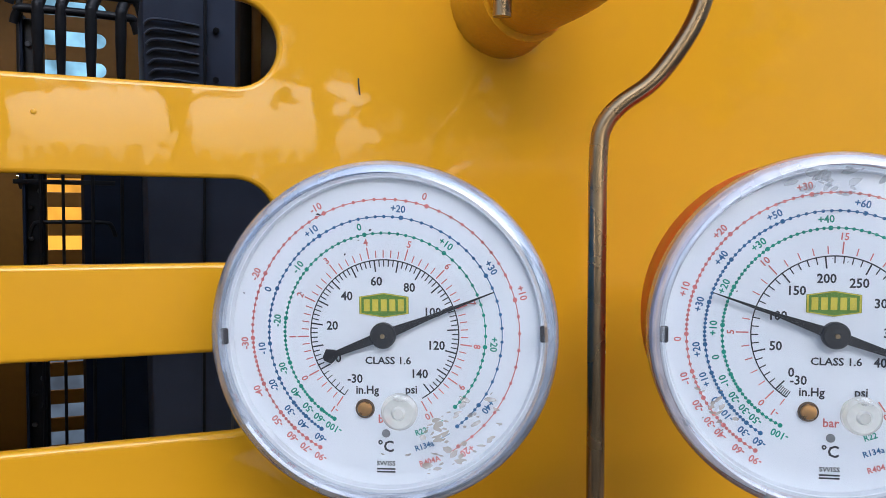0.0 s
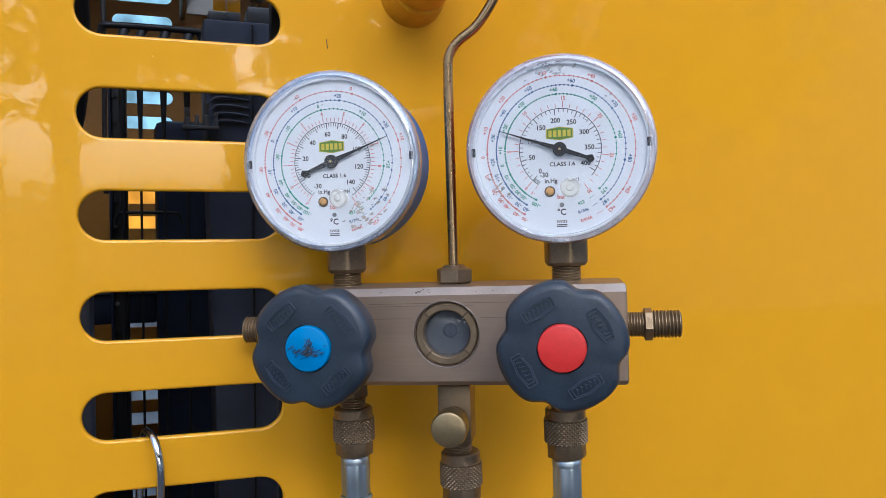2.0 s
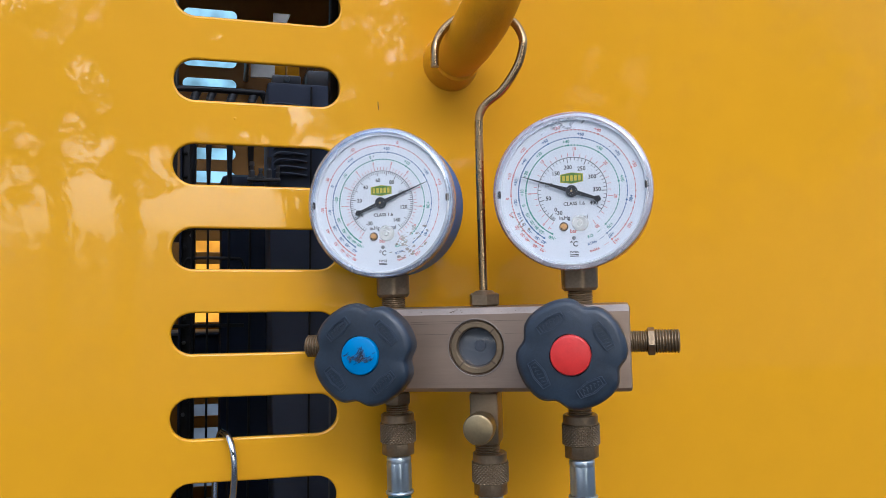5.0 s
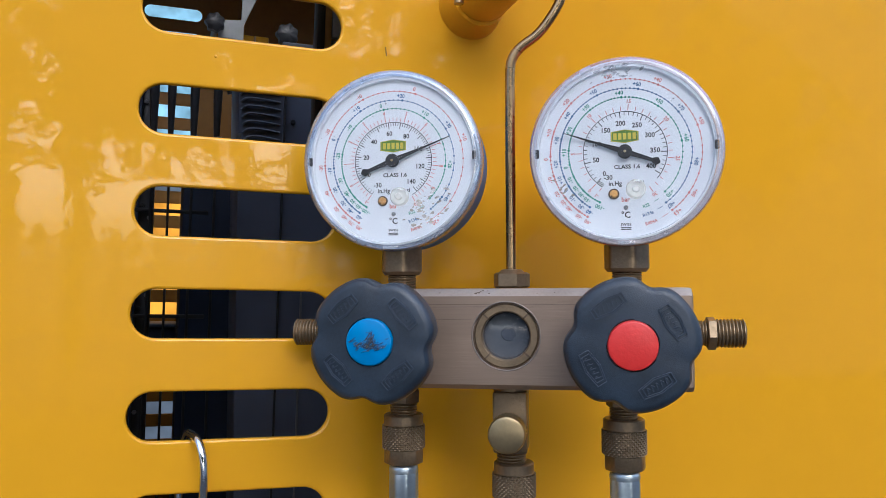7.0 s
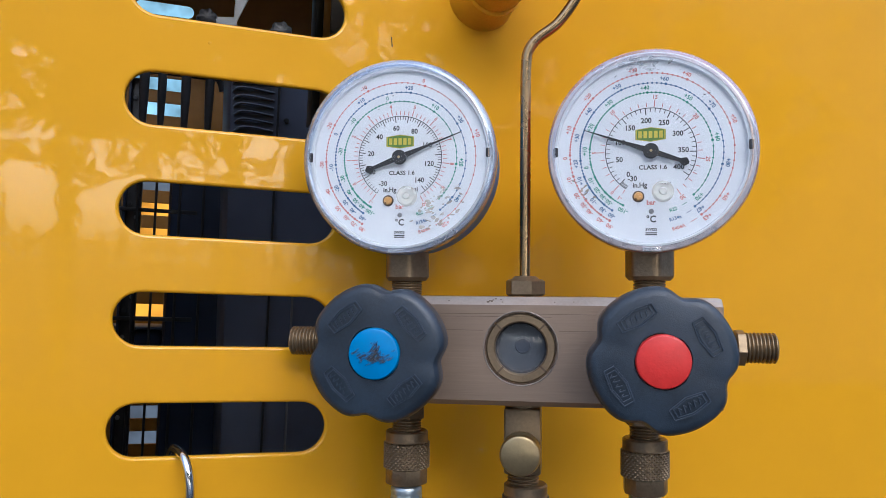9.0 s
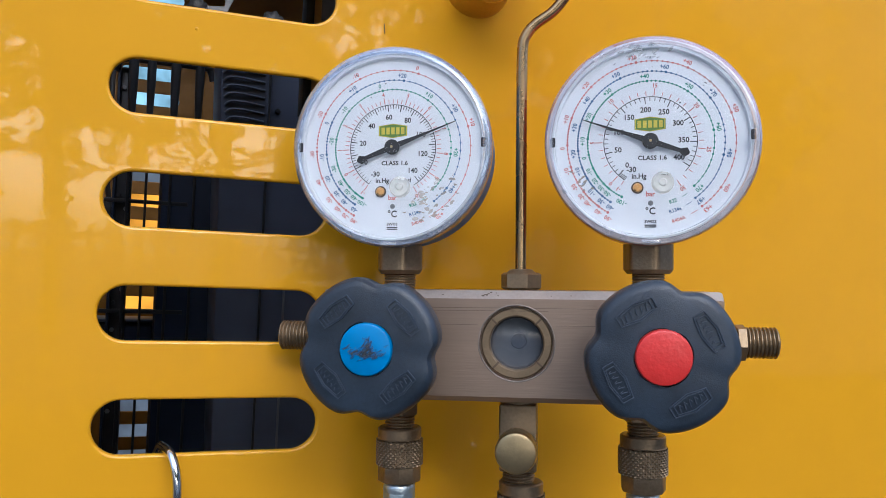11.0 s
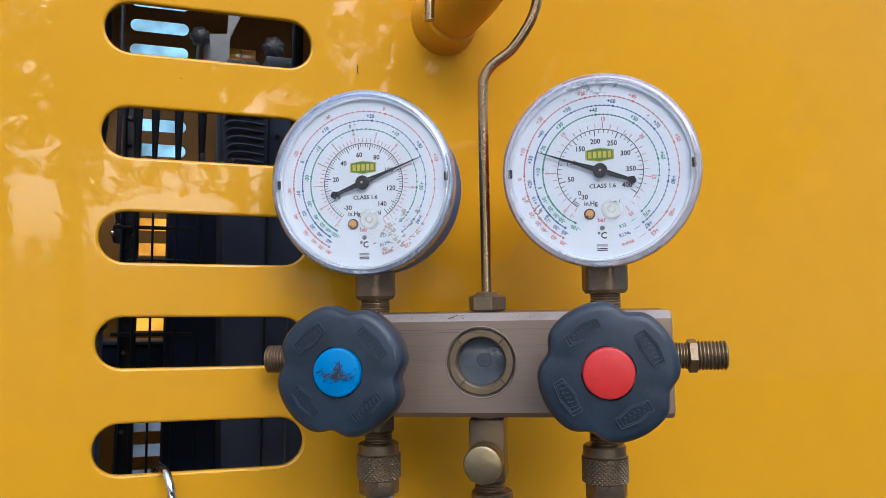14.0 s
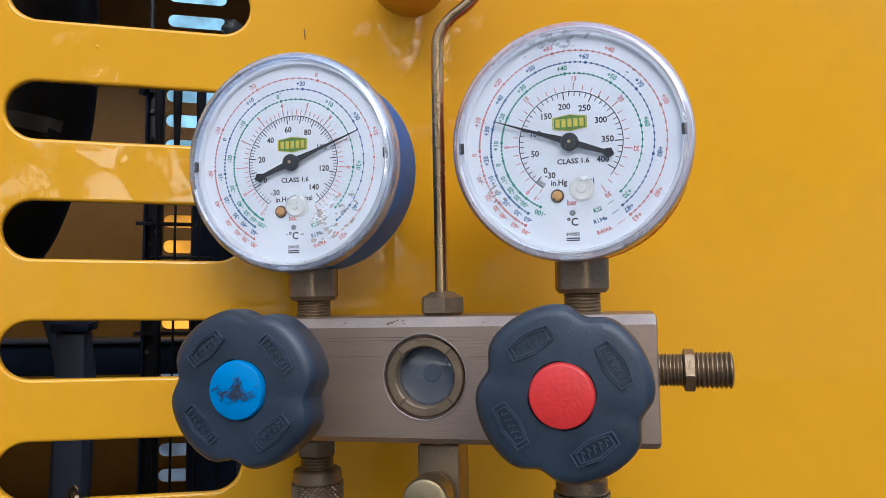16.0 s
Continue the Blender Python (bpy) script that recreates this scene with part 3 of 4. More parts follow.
def gauge(at, yaw, case_material, case_label, zero, per_psi, psi_labels, psi_minor, bar_labels, bar_minor, rings, refrigerants, needle_deg, psi_step):
    bm = bmesh.new()
    # case: a shallow round cup behind the dial
    lathe(bm, [(0, 0.0335), (0.0325, 0.0335), (0.0372, 0.0315), (0.0391, 0.027), (0.0391, 0.0), (0.0390, -0.0012), (0.0380, -0.0014), (0.0365, 0.0008), (0, 0.0008)], (0, 0, 0), "y", 96)
    g = new("pressure_gauge", mesh_of("pressure_gauge", bm, case_material))
    g.parent = manifold
    g.matrix_parent_inverse = Matrix()
    g.matrix_basis = pose(*at, 0, 0, yaw)
    tagged(g, case_label)
    bm = bmesh.new()
    lathe(bm, [(0, 0), (0.0362, 0), (0.0362, 0.0006), (0, 0.0006)], (0, 0, 0), "y", 96)
    part("dial", bm, DIAL, g, "white dial with coloured scales")
    bm = bmesh.new()
    lathe(bm, [(0.036, -0.0001), (0.0364, -0.0016), (0.0374, -0.0017), (0.0375, 0.0)], (0, 0, 0), "y", 96)
    part("dial_collar", bm, DIAL, g)
    bm = bmesh.new()
    lathe(bm, [(0.0375, -0.0015), (0.0377, -0.0019), (0.0392, -0.0016), (0.0395, -0.0008), (0.0395, 0.0026)], (0, 0, 0), "y", 96)
    part("inner_rim", bm, RIM_STEEL if yaw == 0.0 else RIM_PINK, g)
    # clear cap: rim, chamfer and flat lens
    bm = bmesh.new()
    lathe(bm, [(0.0394, 0.0035), (0.0402, 0.0028), (0.0402, -0.0026), (0.0398, -0.0044), (0.0389, -0.0056), (0.0375, -0.0062), (0.0369, -0.0056), (0.0366, -0.0012)], (0, 0, 0), "y", 128)
    part("bezel", bm, RIM, g, "clear plastic screw-on rim").visible_shadow = False
    bm = bmesh.new()
    lathe(bm, [(0, -0.0056), (0.03, -0.0056), (0.0369, -0.0054)], (0, 0, 0), "y", 96)
    part("lens", bm, LENS, g, "clear scuffed plastic lens").visible_shadow = False
    # notch at the foot of the rim
    bm = bmesh.new()
    box(bm, (-0.0035, -0.0066, -0.0394), (0.0035, -0.0056, -0.0382), 0.0002)
    part("rim_latch", bm, RIM, g)
    for s, z in ((-1, 0.0), (1, 0.001)):
        bm = bmesh.new()
        box(bm, (s * 0.0368 - 0.0009, -0.0046, z - 0.0019), (s * 0.0368 + 0.0009, -0.0036, z + 0.0019), 0.0004)
        part("rim_stop", bm, SOOT, g, "dark rim stop")
    # inner scales
    black, red, blue, green = (bmesh.new() for _ in range(4))
    arc(black, 0.0174, zero - per_psi * 14.7, zero + per_psi * psi_labels[-1] + 8, 0.00028)
    p = psi_labels[0]
    while p <= psi_labels[-1]:
        big = abs(p % psi_step) < 1e-6
        tick(black, zero + per_psi * p, 0.0147 if big else 0.0158, 0.0174, 0.00034 if big else 0.00026)
        p += psi_minor
    for k in range(1, 7):
        tick(black, zero - per_psi * 14.7 * k / 6, 0.0158, 0.0174, 0.0002)
    for p in psi_labels:
        x, z = polar(0.0124, zero + per_psi * p * 0.985 + 1)
        word(black, str(p), x, z, 0.0021)
    word(black, "-30", *polar(0.0128, zero - per_psi * 14.7), 0.0021)
    word(black, "in.Hg", -0.0042, -0.0133, 0.002)
    word(black, "psi", 0.0062, -0.0131, 0.002)
    word(black, "CLASS 1.6", 0.0008, -0.0063, 0.00175, squeeze=1.05)
    word(black, "°C", 0.0, -0.0268, 0.0027)
    word(black, "SWISS", 0.0, -0.0308, 0.0011, squeeze=1.1)
    for k in (0, 1):
        black.faces.new([black.verts.new((x, -0.00012, z)) for x, z in ((-0.0022, -0.0319 - k * 0.0007), (0.0022, -0.0319 - k * 0.0007), (0.0022, -0.0323 - k * 0.0007), (-0.0022, -0.0323 - k * 0.0007))])
    bar = per_psi * 14.504
    b = -1.0
    while b <= bar_labels[-1] + 1e-6:
        big = abs(b - round(b / bar_labels[2]) * bar_labels[2]) < 1e-6
        tick(red, zero + bar * b, 0.0179, 0.0206 if big else 0.0196, 0.0003 if big else 0.00024)
        b += bar_minor
    for b in ([-1, 0] + list(range(bar_labels[2], bar_labels[-1] + 1, bar_labels[2]))):
        word(red, str(b), *polar(0.0217, zero + bar * b), 0.0016, -(zero + bar * b))
    word(red, "bar", 0.0, -0.0202, 0.002)
    # temperature rings
    for bmr, r, marks in ((green, 0.0236, rings[0]), (blue, 0.0274, rings[1]), (red, 0.0314, rings[2])):
        arc(bmr, r, marks[0][1], marks[-1][1], 0.00022)
        for (t0, a0), (t1, a1) in zip(marks, marks[1:]):
            steps = 10 if abs(a1 - a0) > 18 else 5 if abs(a1 - a0) > 8 else 3
            for k in range(steps):
                dot(bmr, r, a0 + (a1 - a0) * k / steps, 0.00055 if k == 0 else 0.0004)
        dot(bmr, r, marks[-1][1], 0.00052)
        for t, a in marks:
            word(bmr, t, *polar(r + 0.0019, a - 2), 0.00168, -(a - 2))
    for bmr, (t, a, r) in zip((green, blue, red), refrigerants):
        word(bmr if bmr is not blue else blue, t, *polar(r, a), 0.0014, 180 - a)
        arc(bmr, r - 0.0002, a - 9, a - 14, 0.0002)
    for bmr, m, nm in ((black, INK, "pressure_scale"), (red, INK_RED, "bar_and_red_scale"), (blue, INK_BLUE, "blue_scale"), (green, INK_GREEN, "green_scale")):
        part(nm, bmr, m, g, "", False)
    # maker's badge: plain green hexagon with yellow border and bars
    bm = bmesh.new()
    hexa = [(-0.0058, 0.002), (0, 0.0029), (0.0058, 0.002), (0.0058, -0.002), (0, -0.0029), (-0.0058, -0.002)]
    bm.faces.new([bm.verts.new((x, -0.00012, z + 0.0068)) for x, z in hexa])
    part("badge", bm, BADGE, g, "green hexagonal badge", False)
    bm = bmesh.new()
    for i in range(6):
        (x0, z0), (x1, z1) = hexa[i], hexa[(i + 1) % 6]
        bm.faces.new([bm.verts.new((x * k, -0.0002, z * k + 0.0068)) for x, z, k in ((x0, z0, 0.98), (x1, z1, 0.98), (x1, z1, 0.91), (x0, z0, 0.91))])
    for i in range(5):
        x = (i - 2) * 0.002
        bm.faces.new([bm.verts.new((x + p, -0.0002, 0.0068 + q)) for p, q in ((-0.0007, -0.0014), (0.0007, -0.0014), (0.0007, 0.0014), (-0.0007, 0.0014))])
    part("badge_bars", bm, BADGE_YELLOW, g, "", False)
    # needle
    bm = bmesh.new()
    d = needle_deg
    def strip(r0, w0, r1, w1, y0=-0.0019, y1=-0.0014):
        q = [(r0, -w0), (r1, -w1), (r1, w1), (r0, w0)]
        lo, hi = [], []
        for r, w in q:
            x, z = polar(r, d)
            nx, nz = polar(w, d + 90)
            hi.append(bm.verts.new((x + nx, y0, z + nz)))
            lo.append(bm.verts.new((x + nx, y1, z + nz)))
        bm.faces.new(hi)
        bm.faces.new(lo[::-1])
        for i in range(4):
            bm.faces.new((lo[i], lo[(i + 1) % 4], hi[(i + 1) % 4], hi[i]))
    strip(0.0, 0.0013, 0.012, 0.0005)
    strip(0.012, 0.0005, 0.0275, 0.0001)
    strip(-0.0148, 0.0006, 0.0, 0.0012)
    strip(-0.0138, 0.0018, -0.0118, 0.0009)
    strip(-0.0152, 0.0004, -0.0138, 0.0018)
    lathe(bm, [(0, -0.0012), (0.0030, -0.0012), (0.0030, -0.0024), (0.0026, -0.0029), (0, -0.0030)], (0, 0, 0), "y", 32)
    part("needle", bm, NEEDLE, g, "black pointer with round hub", True)
    bm = bmesh.new()
    lathe(bm, [(0, -0.0034), (0.0005, -0.0034), (0.0006, -0.0028)], (0, 0, 0), "y", 12)
    part("pivot", bm, BRASS, g)
    # brass screw, grey pin, rubber plug
    bm = bmesh.new()
    lathe(bm, [(0, -0.0011), (0.0006, -0.0012), (0.0016, -0.0010), (0.0019, 0.0)], (-0.0048, 0, -0.0177), "y", 24)
    part("dial_screw", bm, COPPER, g, "small brass screw")
    bm = bmesh.new()
    lathe(bm, [(0.0018, -0.0006), (0.0021, -0.0007), (0.0023, -0.0001)], (-0.0048, 0, -0.0177), "y", 24)
    part("screw_seat", bm, FITTING_DARK, g, "dark rim of the screw seat")
    bm = bmesh.new()
    lathe(bm, [(0, -0.0008), (0.0008, -0.0006), (0.001, 0.0)], (0.0001, 0, -0.0236), "y", 16)
    part("dial_pin", bm, GREY, g)
    bm = bmesh.new()
    lathe(bm, [(0, -0.0085), (0.0012, -0.0085), (0.0016, -0.0077), (0.0034, -0.0077), (0.0041, -0.007), (0.0042, -0.0057), (0.0026, -0.0056), (0.0024, -0.0012), (0, -0.0012)], (0.0042, 0, -0.0166), "y", 32)
    part("rubber_plug", bm, PLUG, g, "milky rubber vent plug").visible_shadow = False
    # stem: hex and thread into the body
    bm = bmesh.new()
    sv = STEM_V - at[1]
    hexnut(bm, 0.0103, -0.0505, -0.037, (0, sv, 0), "z", 0.25)
    part("stem_hex", bm, FITTING, g, "dull brass hex socket")
    bm = bmesh.new()
    thread(bm, 0.0066, -at[2] + 0.0195, -0.0505, 0.0012, (0, sv, 0))
    part("stem_thread", bm, FITTING, g, "dull brass thread")
    return g


left_rings = (
    [("-100", -149), ("-60", -140), ("-50", -132), ("-40", -122), ("-30", -107), ("-20", -81), ("-10", -50), ("0", -10.5), ("+10", 36.7), ("+20", 97), ("", 136)],
    [("-60", -146), ("-40", -136), ("-30", -127), ("-20", -113), ("-10", -95), ("0", -67), ("+10", -33), ("+20", 9), ("+30", 60), ("+40", 127), ("", 142)],
    [("-90", -150), ("-70", -143), ("-60", -136), ("-50", -127), ("-40", -112.6), ("-30", -92), ("-20", -63), ("-10", -26), ("0", 19), ("+10", 75), ("+20", 147)],
)
right_rings = (
    [("-100", -153), ("-50", -139), ("-30", -132), ("-20", -124), ("-10", -114), ("0", -101), ("+10", -86), ("+20", -64), ("+30", -37), ("+40", -2.6), ("+50", 36.3), ("+60", 80.6), ("+70", 137)],
    [("-60", -147), ("-30", -139), ("-10", -129), ("0", -120), ("+10", -110), ("+20", -96), ("+30", -75.6), ("+40", -53), ("+50", -24), ("+60", 12.6), ("+70", 54), ("+80", 102), ("+87", 143)],
    [("-90", -149.5), ("-60", -142), ("-40", -133), ("-30", -127), ("-20", -119), ("-10", -107), ("0", -91), ("+10", -71), ("+20", -45), ("+30", -9.5), ("+40", 26.7), ("+50", 71), ("+60", 125), ("+63", 143)],
)
names_of_gas = (("R22", 160, 0.0245), ("R134a", 161, 0.028), ("R404A", 161, 0.0318))
gauge_left = gauge((-0.0500, 0.0068, 0.0768), 0.0, BLUE_CASE, "low pressure gauge in a blue case", -119, 1.865, [0, 20, 40, 60, 80, 100, 120, 140], 2, [0, 10, 1, 10], 0.2, left_rings, names_of_gas, 68.5, 10)
gauge_right = gauge((0.0506, 0.0068, 0.0775), -4.0, RED_CASE, "high pressure gauge in an orange-red case", -137, 0.652, [0, 50, 100, 150, 200, 250, 300, 350, 400], 10, [0, 30, 5, 30], 1.0, right_rings, names_of_gas, -70.5, 50)


def specks(name, g, material, count, spread, size, seed, label, depth=0.00575):
    """Small flat marks of uneven shape on a lens, inside a band of the dial."""
    rng = random.Random(seed)
    bm = bmesh.new()
    for k in range(count):
        (r0, r1), (a0, a1) = spread
        r, a = rng.uniform(r0, r1), rng.gauss((a0 + a1) / 2, (a1 - a0) / 4)
        x, z = polar(r, a)
        L, turn, w = rng.uniform(*size), rng.uniform(-0.4, 0.9), rng.uniform(0.25, 0.6)
        pts = []
        for q in range(7):
            t = q * 2 * math.pi / 7
            p, o = L * math.cos(t) * rng.uniform(0.6, 1.3), L * w * math.sin(t) * rng.uniform(0.6, 1.3)
            pts.append(bm.verts.new((x + p * math.cos(turn) - o * math.sin(turn), -depth - 0.00001 * k / count, z + p * math.sin(turn) + o * math.cos(turn))))
        bm.faces.new(pts)
    tagged(part(name, bm, material, g, label, False), kind="stuff")


specks("lens_scuff", gauge_left, SCUFF, 60, ((0.022, 0.034), (118, 168)), (0.0003, 0.0014), 2, "brown and white scuffs on the lens")
specks("lens_scuff", gauge_right, SCUFF, 14, ((0.026, 0.034), (-132, -108)), (0.0003, 0.001), 5, "brown scuffs on the lens")
specks("lens_speck", gauge_right, SOOT, 9, ((0.014, 0.036), (-60, 120)), (0.00015, 0.0004), 11, "dark specks on the lens")
specks("lens_speck", gauge_left, SOOT, 7, ((0.02, 0.036), (-120, 60)), (0.00015, 0.0004), 12, "dark specks on the lens")
specks("lens_smudge", gauge_right, SMUDGE, 26, ((0.031, 0.0365), (-22, 12)), (0.0005, 0.0019), 7, "grey smudge on the lens")
specks("lens_speck", gauge_left, SOOT, 2, ((0.031, 0.0318), (-27, -25)), (0.0004, 0.0006), 8, "black speck on the lens")
specks("lens_speck", gauge_right, SOOT, 4, ((0.022, 0.036), (40, 50)), (0.0002, 0.0005), 9, "black speck on the lens")

# pale thread sealant round the stems and the hook nut
for u, n_specks in ((-0.05, 46), (0.0008, 40), (0.0506, 46)):
    rng = random.Random(int(u * 1e4))
    bm = bmesh.new()
    for k in range(n_specks):
        a, r = rng.uniform(0, 6.28), rng.uniform(0.0066, 0.0105)
        x, y, q = u + r * math.cos(a), STEM_V + 0.9 * r * math.sin(a), rng.uniform(0.0002, 0.0007)
        bm.faces.new([bm.verts.new((x + q * rng.uniform(0.5, 1.4) * math.cos(t), y + q * rng.uniform(0.5, 1.4) * math.sin(t), 0.02008)) for t in [j * math.pi / 3 for j in range(6)]])
    tagged(part("sealant_residue", bm, SEALANT, manifold, "pale dusty thread sealant residue", False), kind="stuff")

# ---- fittings and hoses under the body ----
def knurled(bm, at, r, h0, h1):
    """A coupling nut with a diamond-cut grip between plain collars."""
    segs, rows = 120, 22
    prof = [(r * 0.9, h0), (r * 0.94, h0 + 0.0006), (r * 0.94, h0 + 0.0063), (r * 0.99, h0 + 0.0067)]
    grip0, grip1 = h0 + 0.0069, h1 - 0.005
    lathe(bm, [(0, h0)] + prof, at, "z", 9)
    lathe(bm, [(r * 0.99, grip1 + 0.0002), (r * 0.95, grip1 + 0.0006), (r * 0.95, h1 - 0.0006), (r * 0.88, h1), (0, h1)], at, "z", 44)
    rings = []
    for j in range(rows + 1):
        h = grip0 + (grip1 - grip0) * j / rows
        ring_v = []
        for i in range(segs):
            rr = r + (0.00045 if (i + j) % 4 == 0 or (i - j) % 4 == 0 else -0.0001) * (-1) + 0.0001
            if (i + j) % 4 == 2 and (i - j) % 4 == 2:
                rr = r + 0.0004
            a = 2 * math.pi * i / segs
            ring_v.append(bm.verts.new((at[0] + rr * math.cos(a), at[1] + rr * math.sin(a), at[2] + h)))
        rings.append(ring_v)
    for a, b in zip(rings, rings[1:]):
        for i in range(segs):
            bm.faces.new((a[i], a[(i + 1) % segs], b[(i + 1) % segs], b[i]))


def hose(u, top, material, label, drift, mark=0.0):
    h = thing("charging_hose", label, "hose", MAN, group="charging hoses")
    at = (u, STEM_V, 0)
    bm = bmesh.new()
    knurled(bm, at, 0.0095, top - 0.0222, top)
    part("coupling_nut", bm, FITTING, h, "dull brass knurled coupling")
    bm = bmesh.new()
    def fluted(a):
        return 1 - 0.09 * abs(math.cos(4 * a)) ** 2
    lathe(bm, [(0.0045, top - 0.0215), (0.0058, top - 0.0228), (0.0065, top - 0.0238), (0.0067, top - 0.0252), (0.0066, top - 0.0265)], at, "z", 48)
    lathe(bm, [(0.0066, top - 0.0265), (0.0068, top - 0.0275), (0.0068, top - 0.0408), (0.0066, top - 0.0416)], at, "z", 48, fluted)
    lathe(bm, [(0.0066, top - 0.0416), (0.0074, top - 0.042), (0.0077, top - 0.0427), (0.0075, top - 0.0435), (0.0062, top - 0.0438)], at, "z", 48)
    part("ferrule", bm, STEEL, h, "crimped zinc-plated ferrule")
    bm = bmesh.new()
    z0 = top - 0.042
    tube(bm, curve([(u, STEM_V, z0), (u, STEM_V, z0 - 0.08), (u + drift * 0.3, STEM_V - 0.004, z0 - 0.25), (u + drift, STEM_V - 0.02, z0 - 0.55), (u + drift * 1.3, STEM_V - 0.06, z0 - 0.9), (u + drift * 1.6, STEM_V - 0.14, z0 - 1.14), (u + drift * 1.8, STEM_V - 0.3, z0 - 1.192), (u + drift * 2.4, STEM_V - 0.6, z0 - 1.194)], 8), 0.0064, 18)
    part("hose_tube", bm, material, h)
    return h


for u in (-0.0495, 0.0495):
    bm = bmesh.new()
    lathe(bm, [(0, -0.0215), (0.0078, -0.0215), (0.0078, -0.025), (0.006, -0.0258), (0, -0.0258)], (u, STEM_V, 0), "z", 28)
    neck = part("bottom_port", bm, FITTING, manifold, "dull brass hose port")
    bm = bmesh.new()
    hexnut(bm, 0.0078, -0.0325, -0.0255, (u, STEM_V, 0), "z", 0.15)
    part("hex_collar", bm, FITTING, neck)
    bm = bmesh.new()
    thread(bm, 0.0062, -0.0385, -0.0325, 0.0012, (u, STEM_V, 0))
    part("flare_thread", bm, FITTING, neck)
hose(-0.0495, -0.0372, HOSE_BLUE, "teal charging hose on the low pressure port", -0.03)
hose(0.0495, -0.0372, HOSE_RED, "red charging hose on the high pressure port", 0.03)
# middle: tee with capped valve
bm = bmesh.new()
lathe(bm, [(0, -0.0215), (0.0079, -0.0215), (0.0079, -0.0258), (0, -0.0258)], (0, STEM_V, 0), "z", 28)
tee = part("middle_port", bm, FITTING, manifold, "dull brass tee with a capped valve")
bm = bmesh.new()
box(bm, (-0.0076, STEM_V - 0.0085, -0.0525), (0.0076, STEM_V + 0.0085, -0.0255), 0.0012)
part("tee_block", bm, FITTING, tee)
bm = bmesh.new()
thread(bm, 0.0066, -0.0585, -0.052, 0.0013, (0, STEM_V, 0))
part("flare_thread", bm, FITTING, tee)
bm = bmesh.new()
lathe(bm, [(0.0055, 0.0), (0.0062, 0.0006), (0.0066, 0.005), (0.0066, 0.0085), (0.0078, 0.0088)], (0.0, STEM_V - 0.008, -0.041), "-y", 32)
part("valve_neck", bm, FITTING, tee)
bm = bmesh.new()
lathe(bm, [(0.0055, 0.008), (0.0076, 0.0082), (0.0078, 0.009), (0.0078, 0.0155)], (0.0, STEM_V - 0.008, -0.041), "-y", 60, lambda a: 1 - 0.025 * (math.cos(30 * a) > 0))
lathe(bm, [(0.0078, 0.0155), (0.008, 0.016), (0.008, 0.018), (0.0075, 0.0192), (0.0064, 0.0197), (0, 0.0198)], (0.0, STEM_V - 0.008, -0.041), "-y", 48)
part("valve_cap", bm, BRASS, tee, "worn shiny brass cap")
hose(0.001, -0.0575, HOSE_YELLOW, "yellow charging hose on the middle port", 0.0)

# ---- wire hook on the fifth slot ----
wire = thing("wire_hook", "chrome wire hook hung over the edge of a slot", "hook")
bm = bmesh.new()
tube(bm, curve([(-0.1235, 0.012, 1.206), (-0.1232, 0.013, 1.222), (-0.1222, 0.0125, 1.237), (-0.1205, 0.0065, 1.2452), (-0.1188, 0.0015, 1.2462), (-0.1165, -0.0055, 1.2455), (-0.1142, -0.0105, 1.2405), (-0.113, -0.0125, 1.232), (-0.1132, -0.0125, 1.218), (-0.115, -0.0115, 1.205), (-0.1168, -0.0105, 1.197)], 8), 0.0019, 14)
part("wire", bm, CHROME, wire)
bm = bmesh.new()
tube(bm, curve([(-0.1166, -0.0106, 1.198), (-0.119, -0.0095, 1.186), (-0.1225, -0.0085, 1.165), (-0.125, -0.008, 1.14)], 8), 0.0027, 14)
part("sleeve", bm, HOSE_RED, wire, "red plastic sleeve")

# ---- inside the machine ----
CYAN = glow("daylight_glow", (0.5, 0.86, 1.0), 0.4)
AMBER = glow("sunlit_yellow_glow", (1.0, 0.4, 0.03), 0.6, 9.0)
PALE = glow("pale_glow", (0.42, 0.5, 0.58), 0.13)


def pane(name, x0, x1, z0, z1, y, material, label):
    bm = bmesh.new()
    bm.faces.new([bm.verts.new(p) for p in ((x0, y, z0), (x1, y, z0), (x1, y, z1), (x0, y, z1))])
    tagged(part(name, bm, material, None, "", False), label, "backdrop", kind="structure")


# rear side panel with the same slots; glowing panes stand in for the daylight beyond
rear = sheet_with_slots("wall_rear", -0.742, 1.142, 0.55, 2.1, [(-0.2235, -0.113, 1.225 + k * 0.0486, 0.0265) for k in range(-9, 15)], 0.004, YELLOW_SHADED)
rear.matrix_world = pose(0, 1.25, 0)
tagged(rear, "far panel's yellow inner face, coloured as shaded, with rounded slots", "panel", kind="structure")
pane("backdrop_high", -0.75, 0.3, 1.517, 2.3, 1.5, CYAN, "glowing pane for the daylight behind the rear slots")
pane("backdrop_between", -0.75, 0.3, 1.463, 1.515, 1.5, PALE, "glowing pane for pale distance behind the rear slots")
pane("backdrop_middle", -0.75, 0.3, 1.12, 1.461, 1.5, AMBER, "glowing pane for sunlit yellow distance behind the rear slots")
pane("backdrop_low", -0.75, 0.3, 0.3, 1.118, 1.5, PALE, "glowing pane for pale distance behind the rear slots")

